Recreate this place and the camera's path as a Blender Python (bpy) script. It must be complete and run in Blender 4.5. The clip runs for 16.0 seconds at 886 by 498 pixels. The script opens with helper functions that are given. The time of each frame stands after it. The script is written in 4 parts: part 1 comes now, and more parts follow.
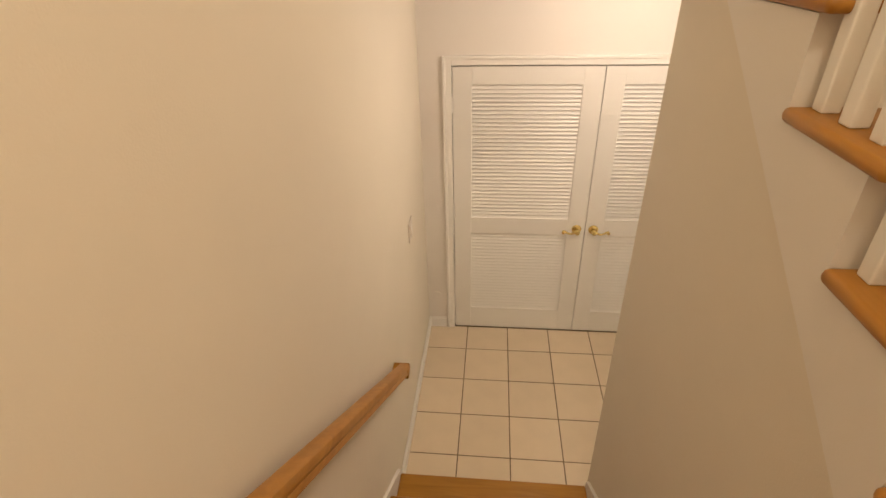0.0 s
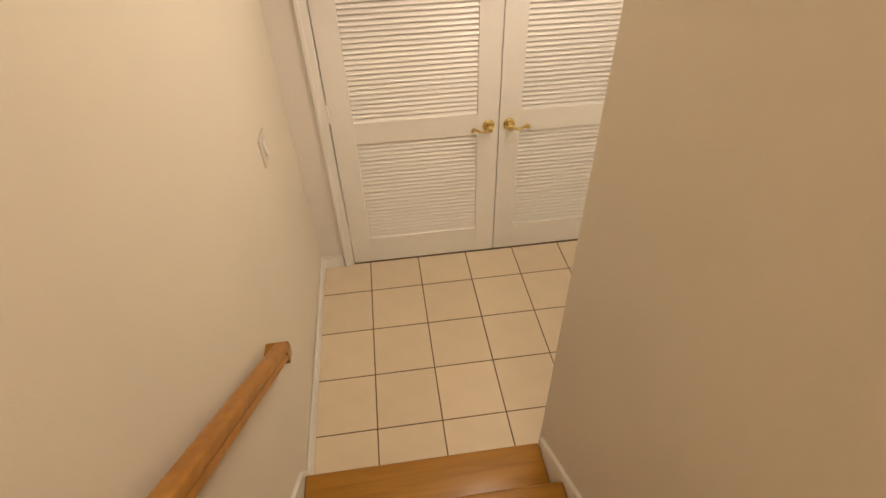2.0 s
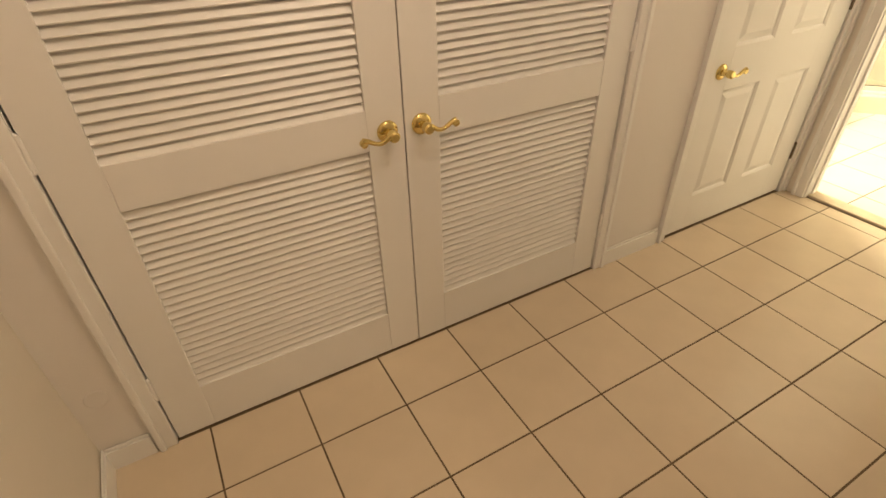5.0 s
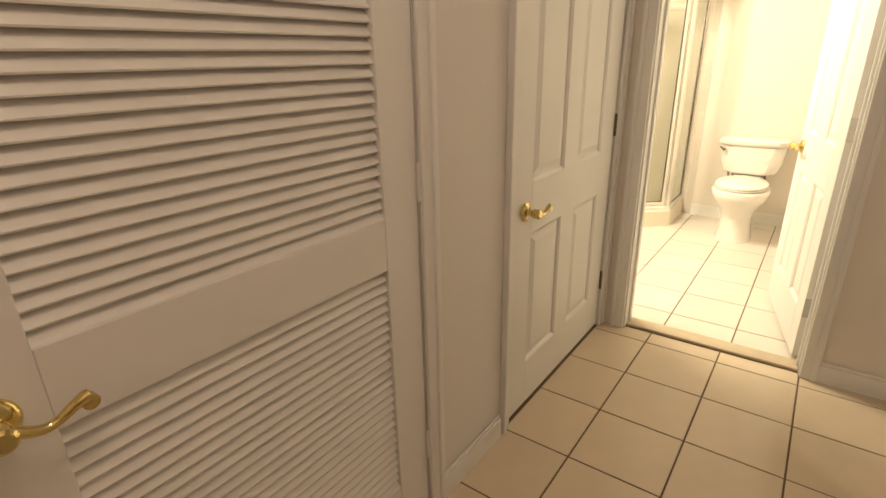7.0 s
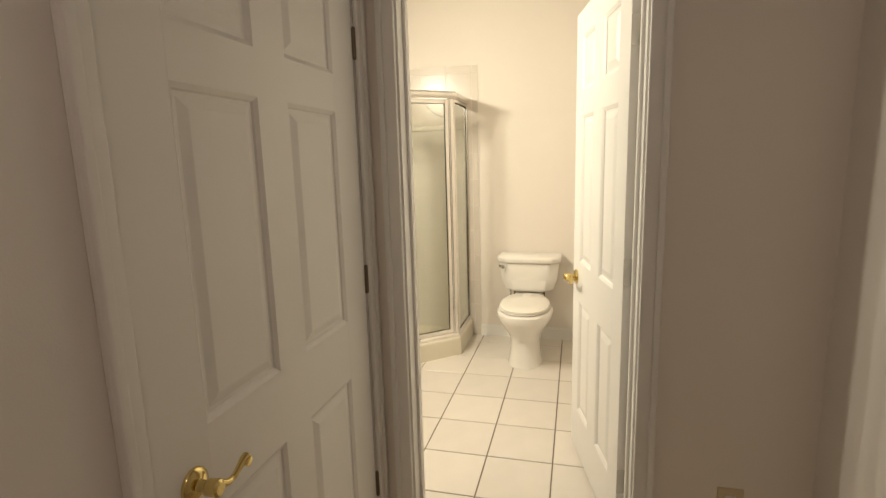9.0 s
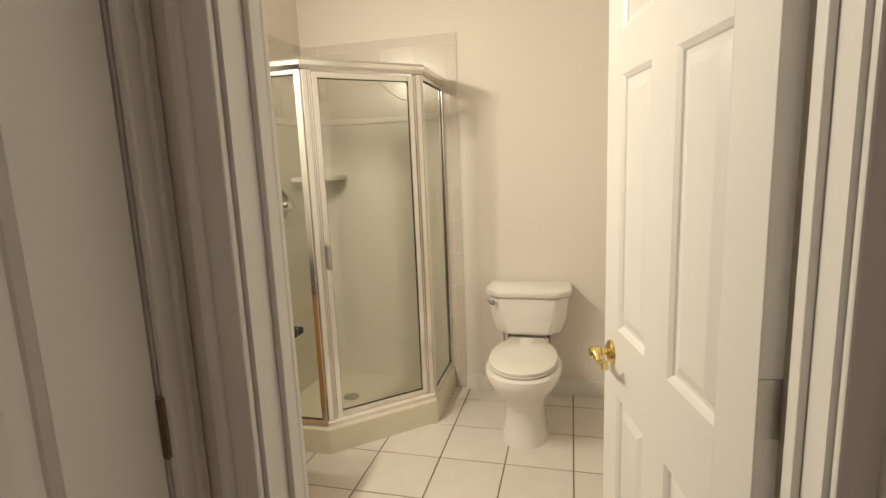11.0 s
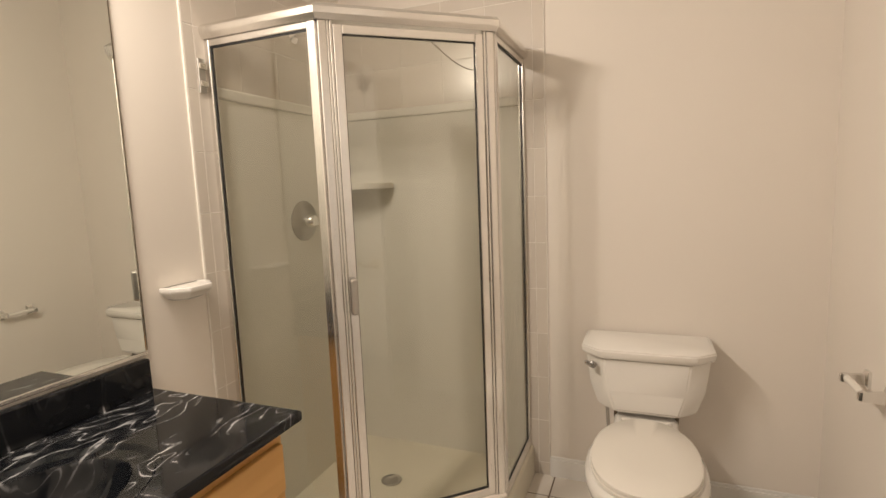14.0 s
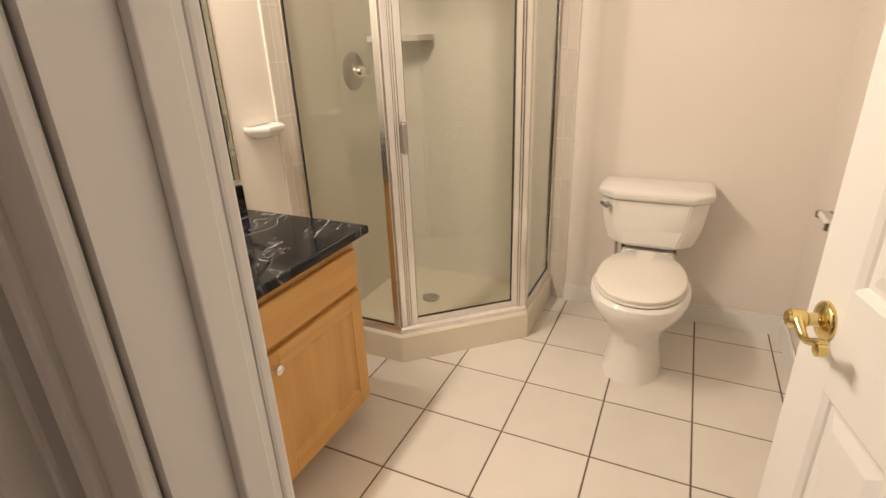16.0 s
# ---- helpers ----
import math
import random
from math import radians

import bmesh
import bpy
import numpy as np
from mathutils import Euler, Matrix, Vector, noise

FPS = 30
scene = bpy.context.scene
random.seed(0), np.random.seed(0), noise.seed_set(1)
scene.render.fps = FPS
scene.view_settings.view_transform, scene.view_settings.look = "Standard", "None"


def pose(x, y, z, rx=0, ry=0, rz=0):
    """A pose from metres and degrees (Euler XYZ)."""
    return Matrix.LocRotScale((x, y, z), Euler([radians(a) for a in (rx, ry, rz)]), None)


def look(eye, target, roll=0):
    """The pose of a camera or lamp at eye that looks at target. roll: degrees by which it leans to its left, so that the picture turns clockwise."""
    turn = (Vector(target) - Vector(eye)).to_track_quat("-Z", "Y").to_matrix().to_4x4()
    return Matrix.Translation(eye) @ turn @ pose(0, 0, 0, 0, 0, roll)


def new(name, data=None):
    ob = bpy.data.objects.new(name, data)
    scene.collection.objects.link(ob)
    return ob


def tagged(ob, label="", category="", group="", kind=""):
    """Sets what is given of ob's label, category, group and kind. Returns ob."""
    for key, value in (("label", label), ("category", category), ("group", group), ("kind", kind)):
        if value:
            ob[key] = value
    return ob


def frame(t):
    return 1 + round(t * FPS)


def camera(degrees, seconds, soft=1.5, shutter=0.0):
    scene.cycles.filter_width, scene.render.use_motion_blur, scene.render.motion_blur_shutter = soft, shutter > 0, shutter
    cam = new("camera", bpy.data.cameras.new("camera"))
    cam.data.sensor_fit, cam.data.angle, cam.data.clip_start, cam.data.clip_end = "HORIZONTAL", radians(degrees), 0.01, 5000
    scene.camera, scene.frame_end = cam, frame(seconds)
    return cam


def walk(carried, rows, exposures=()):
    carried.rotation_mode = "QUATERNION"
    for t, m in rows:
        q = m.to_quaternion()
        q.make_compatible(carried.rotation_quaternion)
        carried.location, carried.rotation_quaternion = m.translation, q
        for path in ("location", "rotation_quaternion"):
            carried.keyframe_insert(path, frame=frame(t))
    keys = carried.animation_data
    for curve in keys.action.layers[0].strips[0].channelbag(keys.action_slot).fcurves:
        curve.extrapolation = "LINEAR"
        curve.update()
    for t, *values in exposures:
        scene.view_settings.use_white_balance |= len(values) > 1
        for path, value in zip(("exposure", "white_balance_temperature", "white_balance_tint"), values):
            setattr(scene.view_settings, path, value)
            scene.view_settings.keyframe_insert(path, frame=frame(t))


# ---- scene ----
cam = camera(81.8, 16.0)
PATH = [
    (0, (0.03, 0.091, 2.629), (-0.154, 1.795, 1.598), -1.6),
    (0.5, (0.063, 0.237, 2.571), (0.049, 1.842, 1.378), -1.8),
    (1, (0.01, 0.398, 2.445), (0.084, 1.921, 1.151), -1.8),
    (1.5, (0.023, 0.546, 2.369), (0.175, 2.055, 1.065), -1.9),
    (2, (0.056, 0.749, 2.22), (0.23, 2.255, 0.916), -1.8),
    (2.5, (0.041, 0.927, 2.13), (0.275, 2.429, 0.83), -2.1),
    (3, (0.035, 1.144, 1.968), (0.372, 2.634, 0.677), -1.3),
    (3.5, (0.046, 1.324, 1.852), (0.414, 2.834, 0.593), -1.8),
    (3.7, (0.025, 1.407, 1.828), (0.446, 2.903, 0.569), -1.8),
    (5.8, (0.204, 2.229, 1.277), (1.189, 3.608, 0.216), -1.5),
    (6, (0.265, 2.305, 1.251), (1.311, 3.663, 0.219), -1.4),
    (6.5, (0.465, 2.392, 1.285), (1.745, 3.655, 0.409), -1.6),
    (7, (0.651, 2.492, 1.316), (2.157, 3.608, 0.618), -1.2),
    (7.5, (0.823, 2.551, 1.341), (2.552, 3.398, 0.801), -1.0),
    (8, (1.024, 2.555, 1.363), (2.872, 3.165, 0.901), -1.3),
    (8.5, (1.241, 2.611, 1.38), (3.11, 3.174, 0.945), -1.0),
    (9, (1.438, 2.574, 1.408), (3.344, 3.074, 1.069), -1.6),
    (11.5, (2.675, 2.695, 1.388), (4.586, 3.183, 1.061), -2.4),
    (12, (2.879, 2.711, 1.408), (4.781, 3.239, 1.085), -2.5),
    (12.5, (3.011, 2.765, 1.427), (4.884, 3.402, 1.133), -2.5),
    (13, (3.145, 2.853, 1.457), (4.995, 3.569, 1.208), -2.3),
    (13.5, (3.194, 2.885, 1.403), (5.038, 3.63, 1.192), -2.3),
    (14, (3.205, 2.905, 1.321), (5.046, 3.647, 1.074), -2.3),
    (14.5, (3.217, 2.943, 1.236), (5.027, 3.666, 0.786), -2.0),
    (15, (3.177, 2.927, 1.206), (4.912, 3.63, 0.503), -2.0),
    (15.5, (3.05, 2.863, 1.268), (4.737, 3.613, 0.499), -2.0),
    (16, (2.898, 2.817, 1.317), (4.566, 3.62, 0.56), -2.1),
]
walk(cam, [(t, look(eye, target, roll)) for t, eye, target, roll in PATH],
     exposures=[(0, 0.55, 6600, 10), (1.0, 0.7, 6600, 9), (3.7, 0.58, 6750, 10), (6.0, 0.06, 7450, 13), (7.0, -0.24, 7000, 14), (8.0, -0.58, 6250, 14), (9.2, -1.1, 6250, 14), (11.5, -1.55, 6200, 18), (12.5, -1.83, 6300, 23), (13.5, -1.69, 6150, 24), (14.5, -1.48, 6100, 25), (15.2, -1.25, 6150, 26), (16.0, -1.29, 6350, 26)])

# ---------------------------------------------------------------- plan, metres
LEFT, CLOSET, STAIR_R, HALL_R = -0.433, 3.258, 0.575, 1.865   # hall and stair walls
BX0, BX1, BX2 = 3.065, 3.168, 5.39                             # bathroom door wall (two faces), far wall
BR, BL = 2.295, 4.27                                          # bathroom side walls
DOORSILL = 3.105                                              # where hall and bathroom floors meet
HEAD = 2.65                                                   # ceiling
TOP = 4.7                                                     # stairwell ceiling
RISE, RUN = 0.18, 0.25
PITCH = 0.311                                                 # floor tile and joint

# ---------------------------------------------------------------- world and lamps
world = bpy.data.worlds.new("world")
scene.world = world
world.use_nodes = True
world.node_tree.nodes["Background"].inputs[0].default_value = (0.02, 0.017, 0.013, 1)


def lamp(name, kind, at, watts, colour, size):
    data = bpy.data.lights.new(name, kind)
    data.energy, data.color = watts, colour
    if kind == "AREA":
        data.shape, data.size = "DISK", size
    else:
        data.shadow_soft_size = size
    ob = new(name, data)
    ob.location = at
    return ob


lamp("hall_ceiling_lamp", "POINT", (0.80, 2.38, 2.5), 15.5, (1.0, 0.815, 0.655), 0.13)
# unseen lamp assumed above the stairs, close to the right wall to graze it
lamp("stair_unseen_lamp", "POINT", (0.50, -0.1, 4.35), 38, (1.0, 0.82, 0.58), 0.14)
for bx in (3.45, 3.70, 3.95):
    lamp("vanity_bulb", "POINT", (bx, 4.07, 2.12), 9.6, (1.0, 0.92, 0.68), 0.05)
    # area lamp added per bulb, throwing light forward and down, off the wall
    glow = lamp("vanity_forward_fill", "AREA", (bx, 4.05, 2.10), 17.6, (1.0, 0.92, 0.68), 0.09)
    glow.matrix_basis = look((bx, 4.05, 2.10), (bx + 0.25, 3.3, 1.35))

# ---------------------------------------------------------------- materials


def material(name, colour, rough=0.5, metal=0.0, vary=0.06, scale=6.0, bump=0.0, bump_scale=120.0, coat=0.0, per_object=0.0):
    m = bpy.data.materials.new(name)
    m.use_nodes = True
    n, l = m.node_tree.nodes, m.node_tree.links
    b = n["Principled BSDF"]
    b.inputs["Roughness"].default_value = rough
    b.inputs["Metallic"].default_value = metal
    b.inputs["Coat Weight"].default_value = coat
    tc = n.new("ShaderNodeTexCoord")
    nz = n.new("ShaderNodeTexNoise")
    nz.inputs["Scale"].default_value, nz.inputs["Detail"].default_value = scale, 5
    l.new(tc.outputs["Object"], nz.inputs["Vector"])
    ramp = n.new("ShaderNodeMapRange")
    ramp.inputs["To Min"].default_value, ramp.inputs["To Max"].default_value = 1 - vary, 1 + vary
    l.new(nz.outputs["Fac"], ramp.inputs["Value"])
    fac = ramp.outputs["Result"]
    if per_object:
        info = n.new("ShaderNodeObjectInfo")
        r2 = n.new("ShaderNodeMapRange")
        r2.inputs["To Min"].default_value, r2.inputs["To Max"].default_value = 1 - per_object, 1 + per_object
        l.new(info.outputs["Random"], r2.inputs["Value"])
        mul = n.new("ShaderNodeMath")
        mul.operation = "MULTIPLY"
        l.new(fac, mul.inputs[0])
        l.new(r2.outputs["Result"], mul.inputs[1])
        fac = mul.outputs[0]
    mix = n.new("ShaderNodeVectorMath")
    mix.operation = "SCALE"
    mix.inputs[0].default_value = colour
    l.new(fac, mix.inputs["Scale"])
    l.new(mix.outputs[0], b.inputs["Base Color"])
    if bump:
        n2 = n.new("ShaderNodeTexNoise")
        n2.inputs["Scale"].default_value, n2.inputs["Detail"].default_value = bump_scale, 3
        l.new(tc.outputs["Object"], n2.inputs["Vector"])
        bp = n.new("ShaderNodeBump")
        bp.inputs["Strength"].default_value, bp.inputs["Distance"].default_value = bump, 0.002
        l.new(n2.outputs["Fac"], bp.inputs["Height"])
        l.new(bp.outputs[0], b.inputs["Normal"])
    return m


def wood(name, light, dark, along, rough=0.35, scale=1.0):
    """Oak or maple with grain along one axis (0, 1 or 2)."""
    m = bpy.data.materials.new(name)
    m.use_nodes = True
    n, l = m.node_tree.nodes, m.node_tree.links
    b = n["Principled BSDF"]
    tc = n.new("ShaderNodeTexCoord")
    mp = n.new("ShaderNodeMapping")
    stretch = [22.0 * scale] * 3
    stretch[along] = 1.6 * scale
    mp.inputs["Scale"].default_value = stretch
    l.new(tc.outputs["Object"], mp.inputs["Vector"])
    nz = n.new("ShaderNodeTexNoise")
    nz.inputs["Scale"].default_value, nz.inputs["Detail"].default_value, nz.inputs["Distortion"].default_value = 1.5, 7, 0.6
    l.new(mp.outputs[0], nz.inputs["Vector"])
    ramp = n.new("ShaderNodeValToRGB")
    ramp.color_ramp.elements[0].color, ramp.color_ramp.elements[1].color = (*dark, 1), (*light, 1)
    ramp.color_ramp.elements[0].position, ramp.color_ramp.elements[1].position = 0.3, 0.65
    l.new(nz.outputs["Fac"], ramp.inputs["Fac"])
    l.new(ramp.outputs[0], b.inputs["Base Color"])
    b.inputs["Roughness"].default_value = rough
    bp = n.new("ShaderNodeBump")
    bp.inputs["Strength"].default_value, bp.inputs["Distance"].default_value = 0.15, 0.001
    l.new(nz.outputs["Fac"], bp.inputs["Height"])
    l.new(bp.outputs[0], b.inputs["Normal"])
    return m


def marble(name):
    """Black cast marble: folded white swirls gathered in drifts, with a grey haze round them."""
    m = bpy.data.materials.new(name)
    m.use_nodes = True
    n, l = m.node_tree.nodes, m.node_tree.links
    b = n["Principled BSDF"]

    def noise(vector, scale, detail, rough=0.5):
        nz = n.new("ShaderNodeTexNoise")
        nz.inputs["Scale"].default_value, nz.inputs["Detail"].default_value, nz.inputs["Roughness"].default_value = scale, detail, rough
        l.new(vector, nz.inputs["Vector"])
        return nz

    def span(value, a, z, low=0.0, high=1.0):
        mr = n.new("ShaderNodeMapRange")
        mr.interpolation_type = "SMOOTHSTEP"
        for key, v in (("From Min", a), ("From Max", z), ("To Min", low), ("To Max", high)):
            mr.inputs[key].default_value = v
        l.new(value, mr.inputs["Value"])
        return mr.outputs["Result"]

    def calc(kind, a, c):
        mt = n.new("ShaderNodeMath")
        mt.operation = kind
        l.new(a, mt.inputs[0])
        if isinstance(c, float):
            mt.inputs[1].default_value = c
        else:
            l.new(c, mt.inputs[1])
        return mt.outputs[0]

    tc = n.new("ShaderNodeTexCoord")
    mp = n.new("ShaderNodeMapping")
    mp.inputs["Rotation"].default_value = (0, 0, 0.35)
    mp.inputs["Scale"].default_value = (1.1, 1.9, 0.5)
    mp.inputs["Location"].default_value = (0.62, 0.9, 0.3)
    l.new(tc.outputs["Object"], mp.inputs["Vector"])
    warp = noise(mp.outputs[0], 3.4, 1.5)
    add = n.new("ShaderNodeMixRGB")
    add.blend_type = "LINEAR_LIGHT"
    add.inputs["Fac"].default_value = 0.30
    l.new(mp.outputs[0], add.inputs[1])
    l.new(warp.outputs["Color"], add.inputs[2])
    field = noise(add.outputs[0], 2.3, 2.5, 0.42).outputs["Fac"]
    fold = calc("PINGPONG", calc("MULTIPLY", field, 13.0), 0.5)
    grain = noise(mp.outputs[0], 38.0, 4).outputs["Fac"]
    width = span(grain, 0.3, 0.7, 0.01, 0.09)
    line = calc("SUBTRACT", fold, width)
    vein = span(line, 0.02, -0.06)
    drift = span(noise(add.outputs[0], 2.6, 2.0).outputs["Fac"], 0.40, 0.52)
    place = n.new("ShaderNodeSeparateXYZ")
    l.new(tc.outputs["Object"], place.inputs[0])
    across = calc("DIVIDE", calc("ADD", place.outputs[0], 0.03), 0.245)
    deep = calc("DIVIDE", calc("ADD", place.outputs[1], 0.025), 0.170)
    bowl = calc("SQRT", calc("ADD", calc("MULTIPLY", across, across), calc("MULTIPLY", deep, deep)), 0.0)
    drift = calc("MULTIPLY", calc("MULTIPLY", drift, span(bowl, 0.80, 1.05, 0.05, 1.0)), span(place.outputs[2], 0.002, 0.02, 1.0, 0.05))
    ragged = calc("MULTIPLY", calc("MULTIPLY", vein, drift), span(grain, 0.25, 0.62, 0.25, 1.0))
    haze = calc("MULTIPLY", calc("MULTIPLY", drift, span(fold, 0.45, 0.0)), 0.10)
    fac = calc("ADD", ragged, haze)
    mix = n.new("ShaderNodeMixRGB")
    mix.use_clamp = True
    mix.inputs[1].default_value, mix.inputs[2].default_value = (0.007, 0.008, 0.010, 1), (0.36, 0.355, 0.36, 1)
    l.new(fac, mix.inputs["Fac"])
    l.new(mix.outputs[0], b.inputs["Base Color"])
    b.inputs["Roughness"].default_value = 0.09
    b.inputs["Specular IOR Level"].default_value = 0.30
    return m


def pane_glass(name):
    """Thin, slightly grey shower glass: clear, with a mirror sheen."""
    m = bpy.data.materials.new(name)
    m.use_nodes = True
    n, l = m.node_tree.nodes, m.node_tree.links
    n.remove(n["Principled BSDF"])
    clear = n.new("ShaderNodeBsdfTransparent")
    clear.inputs[0].default_value = (0.89, 0.89, 0.855, 1)
    gloss = n.new("ShaderNodeBsdfGlossy")
    gloss.inputs["Roughness"].default_value = 0.03
    edge = n.new("ShaderNodeLayerWeight")
    edge.inputs["Blend"].default_value = 0.5
    fr = n.new("ShaderNodeMath")
    fr.operation = "POWER"
    fr.inputs[1].default_value = 4.0
    l.new(edge.outputs["Facing"], fr.inputs[0])
    lift = n.new("ShaderNodeMapRange")
    lift.inputs["To Min"].default_value, lift.inputs["To Max"].default_value = 0.06, 0.6
    l.new(fr.outputs[0], lift.inputs["Value"])
    mix = n.new("ShaderNodeMixShader")
    l.new(lift.outputs["Result"], mix.inputs["Fac"])
    l.new(clear.outputs[0], mix.inputs[1])
    l.new(gloss.outputs[0], mix.inputs[2])
    l.new(mix.outputs[0], n["Material Output"].inputs["Surface"])
    return m


WALL = material("wall_paint", (0.76, 0.70, 0.61), 0.75, vary=0.04, scale=2.2, bump=0.22, bump_scale=260)
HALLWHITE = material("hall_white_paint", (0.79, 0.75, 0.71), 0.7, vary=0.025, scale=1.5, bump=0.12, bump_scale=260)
BATHWALL = material("bath_wall_paint", (0.80, 0.74, 0.67), 0.7, vary=0.02, scale=1.5, bump=0.1, bump_scale=260)
CEIL = material("ceiling_paint", (0.80, 0.78, 0.74), 0.9, vary=0.02, scale=2)
TRIM = material("trim_paint", (0.84, 0.82, 0.79), 0.42, vary=0.02, scale=4, bump=0.05, bump_scale=60)
DOORW = material("door_paint", (0.82, 0.80, 0.77), 0.40, vary=0.02, scale=3, bump=0.06, bump_scale=90)
TILE = material("beige_floor_tile", (0.69, 0.575, 0.43), 0.22, vary=0.07, scale=7, bump=0.05, bump_scale=40, per_object=0.035)
BTILE = material("white_floor_tile", (0.74, 0.69, 0.625), 0.20, vary=0.06, scale=7, bump=0.05, bump_scale=40, per_object=0.03)
GROUT_SHADE = material("dark_grout_gap_shade", (0.15, 0.105, 0.06), 0.9, vary=0.6, scale=2.5)
BGROUT = material("brown_grout", (0.17, 0.13, 0.092), 0.9, vary=0.35, scale=5)
WTILE = material("wall_tile_glaze", (0.655, 0.595, 0.525), 0.25, vary=0.03, scale=5, per_object=0.035)
WGROUT = material("wall_grout", (0.79, 0.75, 0.69), 0.7, vary=0.1, scale=20)
OAK_X = wood("oak_treads", (0.41, 0.195, 0.024), (0.29, 0.125, 0.012), 0, 0.30)
OAK_Y = wood("oak_rail", (0.41, 0.185, 0.026), (0.31, 0.125, 0.014), 1, 0.38)
MAPLE_X = wood("maple_across", (0.70, 0.40, 0.128), (0.59, 0.31, 0.085), 0, 0.42, 0.6)
MAPLE_Z = wood("maple_upright", (0.70, 0.40, 0.128), (0.59, 0.31, 0.085), 2, 0.42, 0.6)
MARBLE = marble("black_cultured_marble")
BRASS = material("polished_brass", (0.72, 0.57, 0.24), 0.08, 1.0, vary=0.05, scale=30)
CHROME = material("chrome", (0.80, 0.79, 0.77), 0.07, 1.0, vary=0.02, scale=10)
ALU = material("bright_aluminium", (0.83, 0.81, 0.78), 0.23, 1.0, vary=0.06, scale=14)
STEEL = material("hinge_steel", (0.50, 0.48, 0.45), 0.35, 1.0, vary=0.1, scale=30)
DARKM = material("dark_bronze", (0.19, 0.15, 0.11), 0.45, 0.8, vary=0.1, scale=30)
# flush lever chrome, its dark reflections put into the base colour
CHROME_DARK = material("chrome_reflecting_dark", (0.34, 0.33, 0.32), 0.22, 1.0, vary=0.08, scale=20)
PORC = material("white_porcelain", (0.84, 0.81, 0.76), 0.10, vary=0.01, scale=3)
SEATM = material("seat_plastic", (0.82, 0.78, 0.71), 0.25, vary=0.01, scale=3)
ACRYL = material("cream_acrylic", (0.79, 0.765, 0.70), 0.30, vary=0.03, scale=4)
PANM = material("cream_pan_acrylic", (0.79, 0.735, 0.60), 0.30, vary=0.03, scale=4)
IVORY = material("ivory_plastic", (0.62, 0.52, 0.33), 0.4, vary=0.02, scale=9)
PLATE = material("greyish_switch_plastic", (0.66, 0.60, 0.54), 0.35, vary=0.03, scale=9)
WHITEP = material("white_plastic", (0.80, 0.76, 0.70), 0.35, vary=0.02, scale=9)
BLACKR = material("black_rubber", (0.02, 0.02, 0.02), 0.6, vary=0.1, scale=20)
SILL = material("stone_threshold", (0.56, 0.47, 0.34), 0.4, vary=0.12, scale=18)
GLASS = pane_glass("shower_glass")
MIRROR = material("mirror_silver", (0.76, 0.785, 0.74), 0.0, 1.0, vary=0.0)
BULB = bpy.data.materials.new("bulb_glow")
BULB.use_nodes = True
BULB.node_tree.nodes["Principled BSDF"].inputs["Emission Color"].default_value = (1, 0.82, 0.6, 1)
BULB.node_tree.nodes["Principled BSDF"].inputs["Emission Strength"].default_value = 6

# ---------------------------------------------------------------- mesh helpers


def thing(name, at, label, category, group="", rz=0):
    e = new(name)
    e.empty_display_size = 0.05
    e.matrix_basis = pose(*at, 0, 0, rz)
    return tagged(e, label, category, group)


def mesh_object(name, bm, mat, smooth=False):
    me = bpy.data.meshes.new(name)
    bmesh.ops.recalc_face_normals(bm, faces=bm.faces)
    bm.to_mesh(me)
    bm.free()
    me.materials.append(mat)
    if smooth:
        for p in me.polygons:
            p.use_smooth = True
        me.set_sharp_from_angle(angle=radians(38))
    return new(name, me)


def part(name, bm, mat, parent, label="", smooth=False):
    ob = mesh_object(name, bm, mat, smooth)
    ob.parent = parent
    return tagged(ob, label)


def box(x0, y0, z0, x1, y1, z1, bevel=0.0, bm=None, segs=2):
    bm = bm or bmesh.new()
    made = bmesh.ops.create_cube(bm, size=1)
    vs = made["verts"]
    for v in vs:
        v.co = Vector(((x0 + x1) / 2 + v.co.x * (x1 - x0), (y0 + y1) / 2 + v.co.y * (y1 - y0), (z0 + z1) / 2 + v.co.z * (z1 - z0)))
    if bevel:
        es = list({e for v in vs for e in v.link_edges})
        bmesh.ops.bevel(bm, geom=es, offset=bevel, segments=segs, affect="EDGES", profile=0.5)
    return bm


def structure(name, bm, mat, label="", category=""):
    ob = mesh_object(name, bm, mat)
    return tagged(ob, label, category, "", "structure")


def prism(points, axis, a, b, bm=None):
    """Extrudes a polygon along an axis from a to b. The points give the other two coordinates in order."""
    bm = bm or bmesh.new()

    def place(p, q):
        return {0: (q, p[0], p[1]), 1: (p[0], q, p[1]), 2: (p[0], p[1], q)}[axis]
    lo = [bm.verts.new(place(p, a)) for p in points]
    hi = [bm.verts.new(place(p, b)) for p in points]
    k = len(points)
    bm.faces.new(lo)
    bm.faces.new(hi[::-1])
    for i in range(k):
        bm.faces.new((lo[i], lo[(i + 1) % k], hi[(i + 1) % k], hi[i]))
    return bm


def rings(loops, bm=None, cap=True):
    """Skins a list of closed loops of points."""
    bm = bm or bmesh.new()
    vs = [[bm.verts.new(p) for p in loop] for loop in loops]
    for a, b in zip(vs, vs[1:]):
        k = len(a)
        for i in range(k):
            bm.faces.new((a[i], a[(i + 1) % k], b[(i + 1) % k], b[i]))
    if cap:
        bm.faces.new(vs[0][::-1])
        bm.faces.new(vs[-1])
    return bm


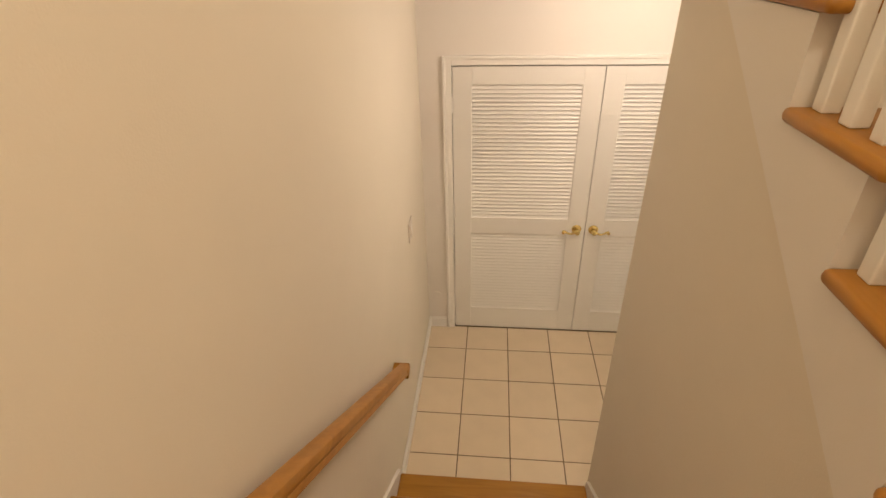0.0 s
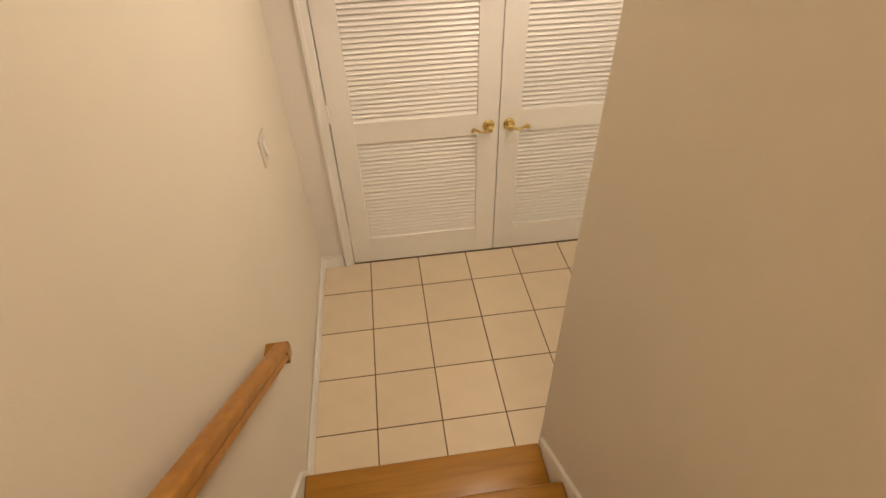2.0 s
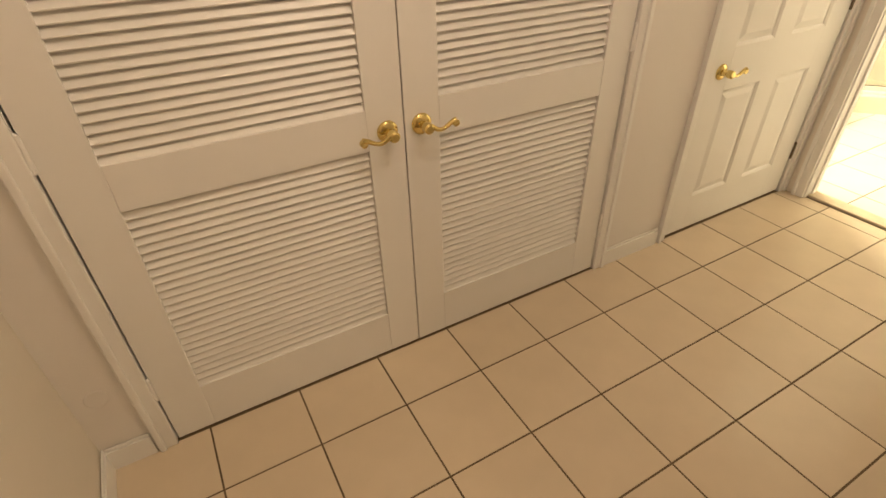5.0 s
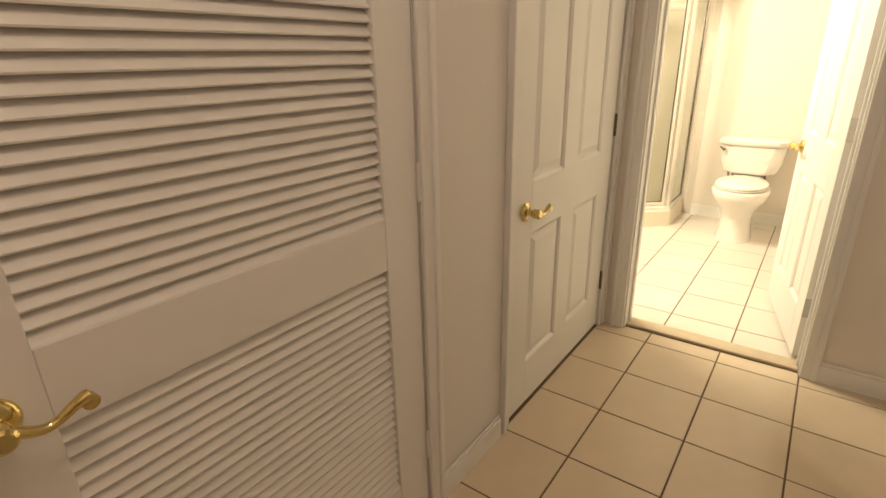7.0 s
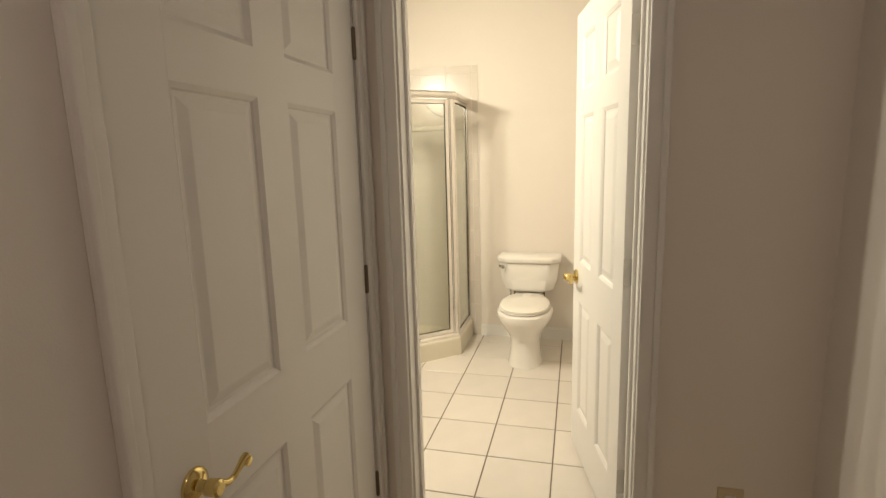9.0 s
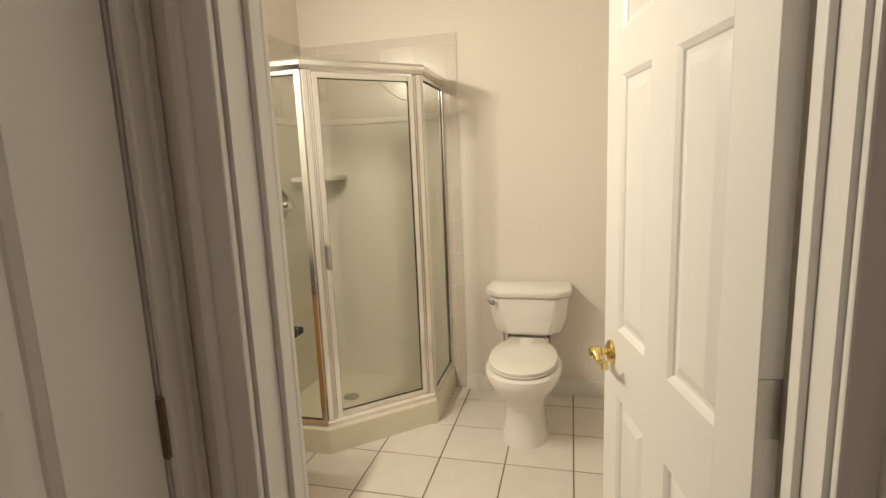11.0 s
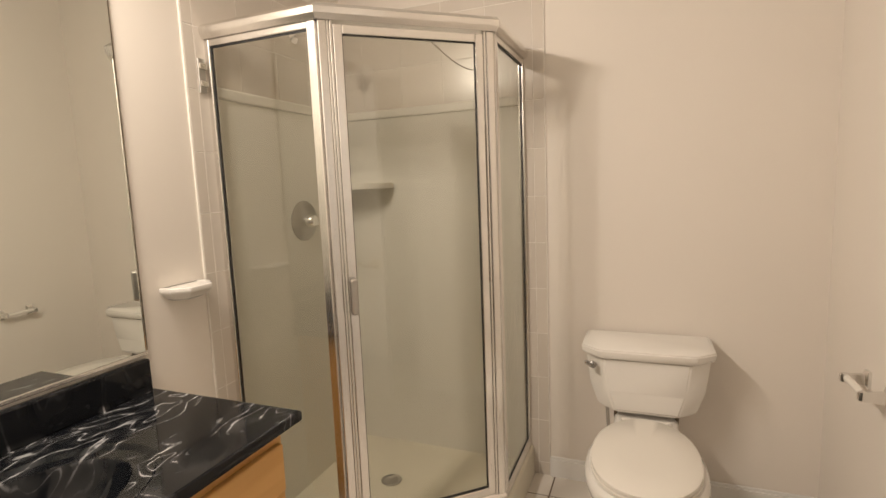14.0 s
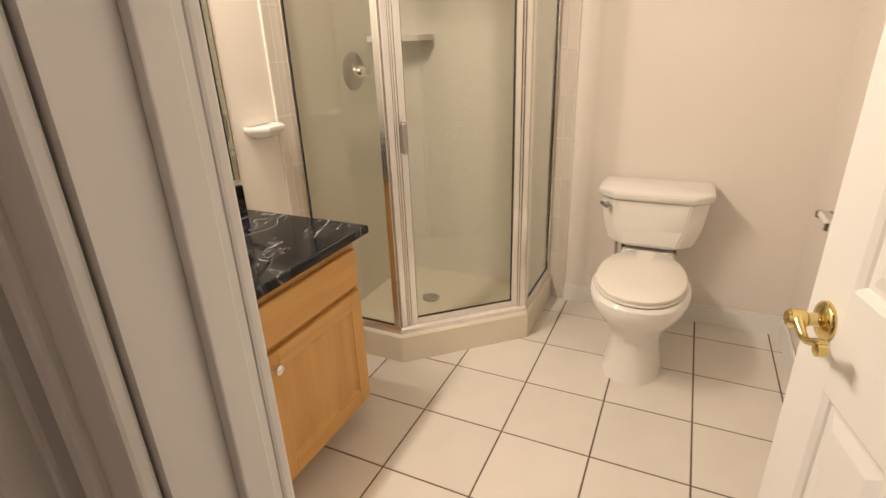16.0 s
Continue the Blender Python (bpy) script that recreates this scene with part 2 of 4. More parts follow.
def turned(profile, at=(0, 0, 0), axis=2, n=28, bm=None):
    """A turned body from (radius, height) pairs along an axis."""
    def place(r, h, a):
        c, s = r * math.cos(a), r * math.sin(a)
        p = {0: (h, c, s), 1: (c, h, s), 2: (c, s, h)}[axis]
        return Vector(p) + Vector(at)
    return rings([[place(r, h, 2 * math.pi * i / n) for i in range(n)] for r, h in profile], bm)


def tube(path, radii, n=12, bm=None):
    """A round bar along a path, with a radius at each point."""
    pts = [Vector(p) for p in path]
    loops = []
    up = Vector((0, 0, 1))
    for i, p in enumerate(pts):
        d = (pts[min(i + 1, len(pts) - 1)] - pts[max(i - 1, 0)]).normalized()
        s = d.cross(up)
        s = s.normalized() if s.length > 0.05 else d.cross(Vector((0, 1, 0))).normalized()
        u = s.cross(d)
        loops.append([p + radii[i] * (math.cos(2 * math.pi * k / n) * s + math.sin(2 * math.pi * k / n) * u) for k in range(n)])
    return rings(loops, bm)


def oval(cx, cy, front, back, half, z, n=40, power=2.3):
    out = []
    for i in range(n):
        a = 2 * math.pi * i / n
        c, s = math.cos(a), math.sin(a)
        e = 2 / power
        px = math.copysign(abs(c) ** e, c)
        py = math.copysign(abs(s) ** e, s)
        out.append((cx + (back if px > 0 else front) * px, cy + half * py, z))
    return out


# ---------------------------------------------------------------- structure: stairwell, hall, bathroom
structure("wall_left", box(LEFT - 0.12, -1.4, 0, LEFT, CLOSET + 0.12, TOP), WALL, "warm cream painted stair and hall wall", "wall")
structure("wall_back", box(LEFT, -1.4, 0, 1.6, -1.28, TOP), WALL, "plain cream wall behind the landing", "wall")
structure("wall_stair_far", box(1.6, -1.4, 1.0, 1.72, HALL_R - 0.12, TOP), WALL, "plain cream wall beside the upper stairs", "wall")
structure("wall_upper", box(LEFT, 1.88, HEAD + 0.25, 1.72, 2.12, TOP), WALL, "plain cream wall above the hall", "wall")
structure("ceiling_stairwell", box(LEFT - 0.12, -1.4, TOP, 1.72, 2.12, TOP + 0.1), CEIL, "white stairwell ceiling", "ceiling")
structure("ceiling_hall", box(LEFT, HALL_R, HEAD, BX0, CLOSET, HEAD + 0.25), CEIL, "white hall ceiling", "ceiling")

# closet wall with two openings
D1A, D1B, D1H = -0.232, 1.590, 1.995
D2A, D2B, D2H = 2.062, 3.012, 2.03
cw = box(LEFT, CLOSET, 0, D1A - 0.02, CLOSET + 0.11, TOP - 1.9)
box(D1B + 0.02, CLOSET, 0, D2A - 0.02, CLOSET + 0.11, TOP - 1.9, bm=cw)
box(D2B + 0.02, CLOSET, 0, BX0, CLOSET + 0.11, TOP - 1.9, bm=cw)
box(D1A - 0.02, CLOSET, D1H + 0.02, D1B + 0.02, CLOSET + 0.11, TOP - 1.9, bm=cw)
box(D2A - 0.02, CLOSET, D2H + 0.02, D2B + 0.02, CLOSET + 0.11, TOP - 1.9, bm=cw)
structure("wall_closets", cw, HALLWHITE, "cream wall with the louvred closet and a panelled door", "wall")
cb = box(LEFT, CLOSET + 0.75, 0, BX0, CLOSET + 0.85, HEAD)
box(LEFT, CLOSET + 0.11, 0, LEFT + 0.06, CLOSET + 0.75, HEAD, bm=cb)
box(1.75, CLOSET + 0.11, 0, 1.85, CLOSET + 0.75, HEAD, bm=cb)
box(LEFT, CLOSET + 0.11, HEAD - 0.1, BX0, CLOSET + 0.75, HEAD, bm=cb)
structure("wall_closet_back", cb, WALL, "dark inner walls of the closets", "wall")

# wall beside the stairs, with the stepped stringer of the upper flight
UY, UZ = 0.566, 1.996       # far end and top of one upper tread


def seam(y):
    return 1.875 + 0.72 * (y - 0.6)


structure("wall_stair_right", prism([(-0.25, 0), (1.83, 0), (1.83, seam(1.83)), (-0.25, seam(-0.25))], 0, STAIR_R, STAIR_R + 0.115), WALL,
          "cream wall between the two stair flights", "wall")
steps = [(-0.25, seam(-0.25)), (1.83, seam(1.83))]
for k in range(4, -4, -1):
    yf, zt = UY + 0.2527 * k, UZ + 0.182 * k - 0.03
    yn = yf - 0.2527
    if yn > 1.82:
        continue
    steps += [(min(yf, 1.83), zt), (max(yn, -0.25), zt)]
    if yn <= -0.25:
        break
# stringer takes a paler colour than the wall below its seam
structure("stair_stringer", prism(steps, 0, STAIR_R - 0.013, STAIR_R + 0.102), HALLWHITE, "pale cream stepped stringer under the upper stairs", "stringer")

# hall wall towards the stairs, with one doorway
HD0, HD1 = 1.78, 2.52
hr = box(STAIR_R + 0.115, HALL_R - 0.115, 0, HD0 - 0.02, HALL_R, HEAD + 0.25)
box(HD1 + 0.02, HALL_R - 0.115, 0, BX0, HALL_R, HEAD + 0.25, bm=hr)
box(HD0 - 0.02, HALL_R - 0.115, 2.05, HD1 + 0.02, HALL_R, HEAD + 0.25, bm=hr)
structure("wall_hall_right", hr, HALLWHITE, "cream hall wall with a doorway", "wall")

# bathroom walls
BD0, BD1, BDH = 2.385, 3.132, 2.03
bw = box(BX0, HALL_R - 0.115, 0, BX1, BD0 - 0.018, HEAD)
box(BX0, BD1 + 0.018, 0, BX1, BL, HEAD, bm=bw)
box(BX0, BD0 - 0.018, BDH + 0.018, BX1, BD1 + 0.018, HEAD, bm=bw)
structure("wall_bath_door", bw, BATHWALL, "cream wall around the bathroom doorway", "wall")
structure("wall_bath_far", box(BX2, BR - 0.1, 0, BX2 + 0.1, BL + 0.1, HEAD), BATHWALL, "cream wall behind the toilet", "wall")
structure("wall_bath_left", box(BX0, BL, 0, BX2, BL + 0.1, HEAD), BATHWALL, "cream wall behind vanity and shower", "wall")
structure("wall_bath_right", box(BX1, BR - 0.1, 0, BX2, BR, HEAD), BATHWALL, "cream wall with the paper holder", "wall")
structure("ceiling_bath", box(BX0, BR - 0.1, HEAD, BX2 + 0.1, BL + 0.1, HEAD + 0.1), CEIL, "white bathroom ceiling", "ceiling")

# floors
FLOOR = structure("floor_hall", box(LEFT, 1.55, -0.12, DOORSILL + 0.005, CLOSET + 0.75, -0.002), GROUT_SHADE, "beige ceramic tile hall floor with dark grout", "floor")
BFLOOR = structure("floor_bath", box(DOORSILL + 0.005, BR - 0.05, -0.12, BX2, BL, -0.002), BGROUT, "white ceramic tile bathroom floor with brown grout", "floor")
structure("threshold_sill", box(DOORSILL - 0.012, BD0, -0.002, BX1 + 0.015, BD1, 0.014, 0.005), SILL, "worn tan stone sill under the bathroom door", "threshold")


def baseboard(name, x0, y0, x1, y1, h=0.095, mat=TRIM):
    bm = box(x0, y0, 0.0, x1, y1, h - 0.014)
    dx, dy = (0.0, 0.004) if abs(x1 - x0) > abs(y1 - y0) else (0.004, 0.0)
    box(x0 + dx, y0 + dy, h - 0.014, x1 - dx, y1 - dy, h, 0.003, bm=bm)
    return structure(name, bm, mat, "white painted baseboard", "baseboard")


baseboard("baseboard", LEFT, 1.82, LEFT + 0.014, CLOSET)
baseboard("baseboard", LEFT + 0.014, CLOSET - 0.014, D1A - 0.062, CLOSET)
baseboard("baseboard", D1B + 0.062, CLOSET - 0.014, D2A - 0.062, CLOSET)
baseboard("baseboard", BX0 - 0.014, HALL_R + 0.014, BX0, BD0 - 0.062)
baseboard("baseboard", HD1 + 0.062, HALL_R, BX0, HALL_R + 0.014)
baseboard("baseboard", STAIR_R + 0.115, HALL_R, HD0 - 0.062, HALL_R + 0.014)
baseboard("baseboard", BX2 - 0.014, BR + 0.014, BX2, 3.30)
baseboard("baseboard", BX1 + 0.02, BR, BX2, BR + 0.014)


def casing(name, axis, a, b, top, face, out, w=0.058):
    """Door casing on a wall: stepped boards left, right and above. axis 0: the wall runs along x."""
    bm = bmesh.new()

    def board(u0, u1, z0, z1, d0, d1, bev):
        f0, f1 = sorted((face + out * d0, face + out * d1))
        if axis == 0:
            box(u0, f0, z0, u1, f1, z1, bev, bm=bm)
        else:
            box(f0, u0, z0, f1, u1, z1, bev, bm=bm)
    for u0, u1, o0, o1 in ((a - w, a, a - w, a - w + 0.02), (b, b + w, b + w - 0.02, b + w)):
        board(u0, u1, 0, top + w, 0.0, 0.015, 0.004)
        board(o0, o1, 0, top + w, 0.009, 0.024, 0.004)
    board(a, b, top, top + w, 0.0, 0.0148, 0.004)
    board(a - w + 0.02, b + w - 0.02, top + w - 0.02, top + w, 0.009, 0.0238, 0.004)
    return structure(name, bm, TRIM, "white painted door casing", "door casing")


casing("trim_closet", 0, D1A, D1B, D1H, CLOSET, -1, 0.055)
casing("trim_panel_door", 0, D2A, D2B, D2H, CLOSET, -1, 0.05)
casing("trim_bath_hall_side", 1, BD0 - 0.006, BD1 + 0.006, BDH + 0.006, BX0, -1, 0.06)
casing("trim_bath_inside", 1, BD0, BD1, BDH, BX1, 1, 0.06)
casing("trim_hall_door", 0, HD0, HD1, 2.03, HALL_R, 1, 0.06)


def jamb(name, axis, a, b, top, f0, f1, stop, proud=0.011):
    bm = bmesh.new()
    for u0, u1, z0, z1 in ((a - 0.017, a, 0, top + 0.017), (b, b + 0.017, 0, top + 0.017), (a, b, top, top + 0.017)):
        box(*((u0, f0, z0, u1, f1, z1) if axis == 0 else (f0, u0, z0, f1, u1, z1)), bm=bm)
    for u0, u1, z0, z1 in ((a, a + proud, 0, top - proud), (b - proud, b, 0, top - proud), (a, b, top - proud, top)):
        box(*((u0, stop, z0, u1, stop + 0.03, z1) if axis == 0 else (stop, u0, z0, stop + 0.03, u1, z1)), 0.002, bm=bm)
    return structure(name, bm, TRIM, "white painted door jamb", "door jamb")


jamb("jamb_bath", 1, BD0, BD1, BDH, BX0 + 0.002, BX1 - 0.002, 3.120)
jamb("jamb_closet", 0, D1A, D1B, D1H, CLOSET + 0.002, CLOSET + 0.108, CLOSET + 0.055)
jamb("jamb_panel_door", 0, D2A, D2B, D2H, CLOSET + 0.002, CLOSET + 0.108, CLOSET + 0.06)
jamb("jamb_hall_door", 0, HD0, HD1, 2.03, HALL_R - 0.113, HALL_R - 0.002, HALL_R - 0.09)

# ---------------------------------------------------------------- stairs
stairs = thing("staircase", (0, 1.0, 0), "oak staircase with worn honey-coloured treads and white skirts", "staircase")


def local(bm, at):
    bmesh.ops.translate(bm, verts=bm.verts, vec=-Vector(at))
    return bm


for k in range(1, 9):
    yn, zt = 1.80 - RUN * (k - 1), RISE * k
    part("tread", local(box(LEFT + 0.016, yn - RUN - 0.035, zt - 0.027, STAIR_R - 0.016, yn, zt, 0.011, segs=3), (0, 1, 0)), OAK_X, stairs, smooth=True)
    part("riser", local(box(LEFT + 0.016, yn - 0.045, zt - RISE, STAIR_R - 0.016, yn - 0.03, zt - 0.027), (0, 1, 0)), TRIM, stairs, "white painted riser")
part("landing", local(box(LEFT, -1.28, 9 * RISE - 0.03, 1.6, 1.80 - RUN * 8, 9 * RISE, 0.008), (0, 1, 0)), OAK_X, stairs)
part("riser", local(box(LEFT, 1.80 - RUN * 8 - 0.045, 8 * RISE, STAIR_R, 1.80 - RUN * 8 - 0.03, 9 * RISE - 0.03), (0, 1, 0)), TRIM, stairs)


def skirt(x0, x1):
    s = RISE / RUN
    lo, hi = 1.86, -0.2
    top = [(lo, 0.0), (lo, 0.10), (1.80, 0.205), (hi, 0.205 + s * (1.80 - hi)), (hi, 0.19 - 0.34 + s * (1.80 - hi)), (1.5, 0.0)]
    return prism([(y - 1.0, z) for y, z in top], 0, x0, x1)


part("skirt", skirt(LEFT, LEFT + 0.016), TRIM, stairs, "white stair skirt board")
part("skirt", local(prism([(1.80, 0.0), (1.80, 0.21), (-0.2, 0.21 + 0.72 * 2.0), (-0.2, 1.1), (1.5, 0.0)], 0, STAIR_R - 0.016, STAIR_R), (0, 1, 0)), TRIM, stairs, "white stair skirt board")

upper = thing("upper_staircase", (1.0, 0.8, 1.6), "upper stair flight with oak treads and white balusters", "staircase")
UP = (1.0, 0.8, 1.6)
for k in range(-1, 5):
    yf, zt = UY + 0.2527 * k, UZ + 0.182 * k
    part("tread", local(box(STAIR_R - 0.026, yf - 0.295, zt - 0.028, 1.6, yf, zt, 0.012, segs=3), UP), OAK_Y, upper, smooth=True)
    part("riser", local(box(STAIR_R + 0.11, yf - 0.27, zt - 0.182, 1.6, yf - 0.255, zt - 0.028), UP), TRIM, upper)
    for j in range(3):
        by = yf - 0.038 - 0.082 * j
        part("baluster", local(box(STAIR_R + 0.012, by - 0.016, zt, STAIR_R + 0.044, by + 0.016, zt + 0.9 + 0.06 * (1 - j), 0.003), UP), TRIM, upper)
rail_pts = [(UY + 0.2527 * k - 0.15 - 0.8, UZ + 0.182 * k + 0.93 - 1.6) for k in (-1.3, 4.3)]
part("handrail", prism([rail_pts[0], rail_pts[1], (rail_pts[1][0], rail_pts[1][1] + 0.055), (rail_pts[0][0], rail_pts[0][1] + 0.055)], 0, STAIR_R - 1.0, STAIR_R + 0.058 - 1.0), OAK_Y, upper)

# wall handrail
rail = thing("wall_handrail", (-0.379, 1.95, 0.8), "honey oak handrail with a mitred return to the wall", "handrail")


def rail_section(y, z, x=0.0, w=0.0262, h=0.033):
    prof = [(-w * 0.9, -h), (w * 0.9, -h), (w * 0.9, -h * 0.45), (w * 0.8, -h * 0.3), (w * 0.82, -h * 0.1), (w, h * 0.1), (w, h * 0.62), (w * 0.86, h * 0.9), (w * 0.6, h), (-w * 0.6, h), (-w * 0.86, h * 0.9), (-w, h * 0.62), (-w, h * 0.1), (-w * 0.82, -h * 0.1), (-w * 0.8, -h * 0.3), (-w * 0.9, -h * 0.45)]
    return [(x + a, y, z + b) for a, b in prof]


sl = 0.705
part("rail", rings([rail_section(0.0, 0.0), rail_section(-2.9, 2.9 * sl)]), OAK_Y, rail, smooth=True)
part("return", box(LEFT + 0.379, -0.052, -0.024, 0.0257, 0.0035, 0.036, 0.006, segs=3), OAK_X, rail, "mitred oak return", True)
for d in (0.45, 1.7):
    br = tube([(-0.055, -d, d * sl - 0.075), (-0.02, -d, d * sl - 0.075), (0.0, -d, d * sl - 0.03)], [0.007, 0.007, 0.007])
    part("bracket", br, BRASS, rail, "brass rail bracket")

# ---------------------------------------------------------------- doors


def lever(parent, at, side, way, mat=BRASS):
    """Scrolled lever on a door face. side: the way it stands off in local y; way: the way the lever points in local x."""
    x, y, z = at
    s = side
    rose = turned([(0.0335, 0.0), (0.0335, 0.004 * s), (0.031, 0.008 * s), (0.022, 0.012 * s), (0.013, 0.014 * s), (0.011, 0.02 * s), (0.012, 0.03 * s), (0.0165, 0.034 * s), (0.0165, 0.056 * s), (0.012, 0.06 * s)], at, 1)
    h = part("handle", rose, mat, parent, "polished brass lever set", True)
    pts, rad = [], []
    for i in range(15):
        u = i / 14
        pts.append((x + way * (0.008 + 0.088 * u), y + s * 0.047, z - 0.002 - 0.011 * math.sin(u * 5.2 - 0.6) * (1 - 0.2 * u)))
        rad.append(0.0095 - 0.003 * math.sin(u * 3.14))
    bm = tube(pts, rad)
    ex, ez = pts[-1][0], pts[-1][2]
    turned([(0.004, -0.008), (0.011, -0.007), (0.011, 0.007), (0.004, 0.008)], (ex - way * 0.002, y + s * 0.047, ez - 0.008), 1, 16, bm)
    part("lever", bm, mat, h, "", True)


def hinge(parent, at, mat, r=0.0065, h=0.09, leaf=None):
    x, y, z = at
    bm = turned([(0.003, z - h / 2 - 0.004), (r, z - h / 2), (r, z + h / 2), (0.003, z + h / 2 + 0.004)], (x, y, 0), 2, 12)
    if leaf:
        box(*leaf, bm=bm)
    part("hinge", bm, mat, parent, "butt hinge", True)


def louvre_door(name, x0, x1, hand, group):
    """hand: +1 the lever is at the high-x edge."""
    w, hgt, t = x1 - x0, 1.978, 0.034
    d = thing(name, ((x0 + x1) / 2, CLOSET + 0.018, 0.008), "white painted louvred closet door with a brass lever, closed", "door", group)
    st = 0.118
    a, b = -w / 2, w / 2
    for u0, u1 in ((a, a + st), (b - st, b)):
        part("stile", box(u0, -t / 2, 0, u1, t / 2, hgt, 0.002), DOORW, d)
    for z0, z1 in ((0, 0.186), (0.842, 0.968), (1.872, hgt)):
        part("rail", box(a + st, -t / 2 + 0.0005, z0, b - st, t / 2 - 0.0005, z1, 0.002), DOORW, d)
    slat = None
    for z0, z1 in ((0.186, 0.842), (0.968, 1.872)):
        n = round((z1 - z0) / 0.0261)
        p = (z1 - z0) / n
        for i in range(n):
            z = z0 + p * (i + 0.5)
            if slat is None:
                bm = prism([(-0.0100, -0.0135), (-0.0088, -0.0165), (-0.0058, -0.0168), (0.0135, 0.0140), (0.0130, 0.0165), (0.0100, 0.0163)], 0, a + st - 0.004, b - st + 0.004)
                slat = part("slat", bm, DOORW, d)
                slat.location.z = z
            else:
                s = new("slat", slat.data)
                s.parent = d
                s.location.z = z
    kx = (b - 0.055) if hand > 0 else (a + 0.055)
    lever(d, (kx, -t / 2, 0.893), -1, -hand)
    hx = a - 0.002 if hand > 0 else b + 0.002
    for z in (0.25, 1.03, 1.75):
        hinge(d, (hx, -t / 2 - 0.005, z), DOORW)
    return d


mid = (D1A + D1B) / 2 - 0.003
louvre_door("louvre_door", D1A + 0.005, mid - 0.002, 1, "closet doors")
louvre_door("louvre_door", mid + 0.002, D1B - 0.005, -1, "closet doors")


def panel_door(name, at, rz, w, hgt, label, lever_x, sides, hinge_mat, hinge_side, lever_z=0.85):
    """Six-panel door. Local x runs from the hinge edge (0) to the free edge (w)."""
    t = 0.035
    d = thing(name, at, label, "door", rz=rz)
    st, ms = (0.150, 0.124) if w > 0.8 else (0.112, 0.122)
    pw = (w - 2 * st - ms) / 2
    rows = ((0.19, 0.72), (0.905, 1.55), (1.655, hgt - 0.125))
    if w < 0.8:
        rows = tuple((a + 0.018, b + 0.018) for a, b in rows)
    for u0, u1, nm in ((0, st, "stile"), (w - st, w, "stile")):
        part(nm, box(u0, -t / 2, 0, u1, t / 2, hgt, 0.0015), DOORW, d)
    zs = [0] + [z for r in rows for z in r] + [hgt]
    for z0, z1 in zip(zs[0::2], zs[1::2]):
        part("rail", box(st - 0.0005, -t / 2, z0, w - st + 0.0005, t / 2, z1), DOORW, d)
    for z0, z1 in rows:
        part("mullion", box(st + pw, -t / 2, z0 - 0.0005, st + pw + ms, t / 2, z1 + 0.0005), DOORW, d)
        for u0 in (st, st + pw + ms):
            loops = []
            for sgn in (-1, 1):
                prof = [(0.0, 0.0), (0.010, 0.006), (0.013, 0.0105), (0.022, 0.0105), (0.043, 0.0035), (0.045, 0.0030)]
                lp = []
                for ins, dep in prof:
                    yy = sgn * (t / 2 - 0.0002 - dep)
                    lp.append([(u0 + ins, yy, z0 + ins), (u0 + pw - ins, yy, z0 + ins), (u0 + pw - ins, yy, z1 - ins), (u0 + ins, yy, z1 - ins)])
                loops.append(lp)
            bm = rings(loops[0][::-1] + loops[1])
            part("panel", bm, DOORW, d)
    for s in sides:
        lever(d, (lever_x, s * t / 2, lever_z), s, 1 if lever_x < w / 2 else -1)
    for z in (0.245, 1.01, 1.77):
        hinge(d, (-0.004, hinge_side * (t / 2 + 0.004), z), hinge_mat, 0.007, 0.092, (-0.0025, -t / 2 + 0.003, z - 0.045, -0.0002, t / 2, z + 0.045))
    return d


# side door: hinges at its high-x edge
panel_door("panel_door", (D2B - 0.004, CLOSET + 0.022, 0.01), 180, D2B - D2A - 0.008, 2.015, "white six-panel door with brass lever, closed", 0.844, (1,), DARKM, 1, 0.81)
panel_door("panel_door", (3.195, BD0 + 0.016, 0.018), 12.8, 0.725, 2.0, "white six-panel bathroom door with brass levers, standing open", 0.66, (1, -1), STEEL, -1, 0.845)
panel_door("panel_door", (HD0 + 0.004, HALL_R - 0.04, 0.01), 0, HD1 - HD0 - 0.008, 2.01, "white six-panel hall door, closed", HD1 - HD0 - 0.07, (1,), DARKM, 1)

# ---------------------------------------------------------------- hall fittings
sw = thing("light_switch", (LEFT, 2.635, 1.215), "white rocker light switch on a wide plate", "light switch")
part("plate", box(0, -0.058, -0.060, 0.007, 0.058, 0.060, 0.003), PLATE, sw)
part("frame", box(0.0065, -0.020, -0.037, 0.009, 0.020, 0.037, 0.001), PLATE, sw)
part("rocker", prism([(0.008, -0.032), (0.017, -0.031), (0.011, 0.0), (0.0095, 0.031), (0.008, 0.032)], 1, -0.0155, 0.0155), WHITEP, sw, "white rocker, tilted")
for z in (-0.048, 0.048):
    part("screw", turned([(0.003, 0.0065), (0.003, 0.0078)], (0, 0, z), 0, 10), STEEL, sw)

ol = thing("wall_outlet", (BX0, 2.09, 0.315), "ivory duplex power outlet on a tan plate", "outlet")
part("plate", box(-0.006, -0.038, -0.058, 0, 0.038, 0.058, 0.003), IVORY, ol)
for z in (-0.02, 0.02):
    sock = part("socket", box(-0.009, -0.016, z - 0.014, -0.005, 0.016, z + 0.014, 0.004), WHITEP, ol)
    for u in (-0.006, 0.006):
        part("slot", box(-0.0094, u - 0.0012, z - 0.004, -0.0085, u + 0.0012, z + 0.005), BLACKR, sock)

cp = thing("cover_plate", (-0.365, CLOSET, 0.30), "small round painted cover on the wall", "cover plate")
part("disc", turned([(0.032, 0.0), (0.032, -0.002), (0.029, -0.0035), (0.0, -0.0035)][:3] + [(0.001, -0.0035)], (0, 0, 0), 1, 28), HALLWHITE, cp)

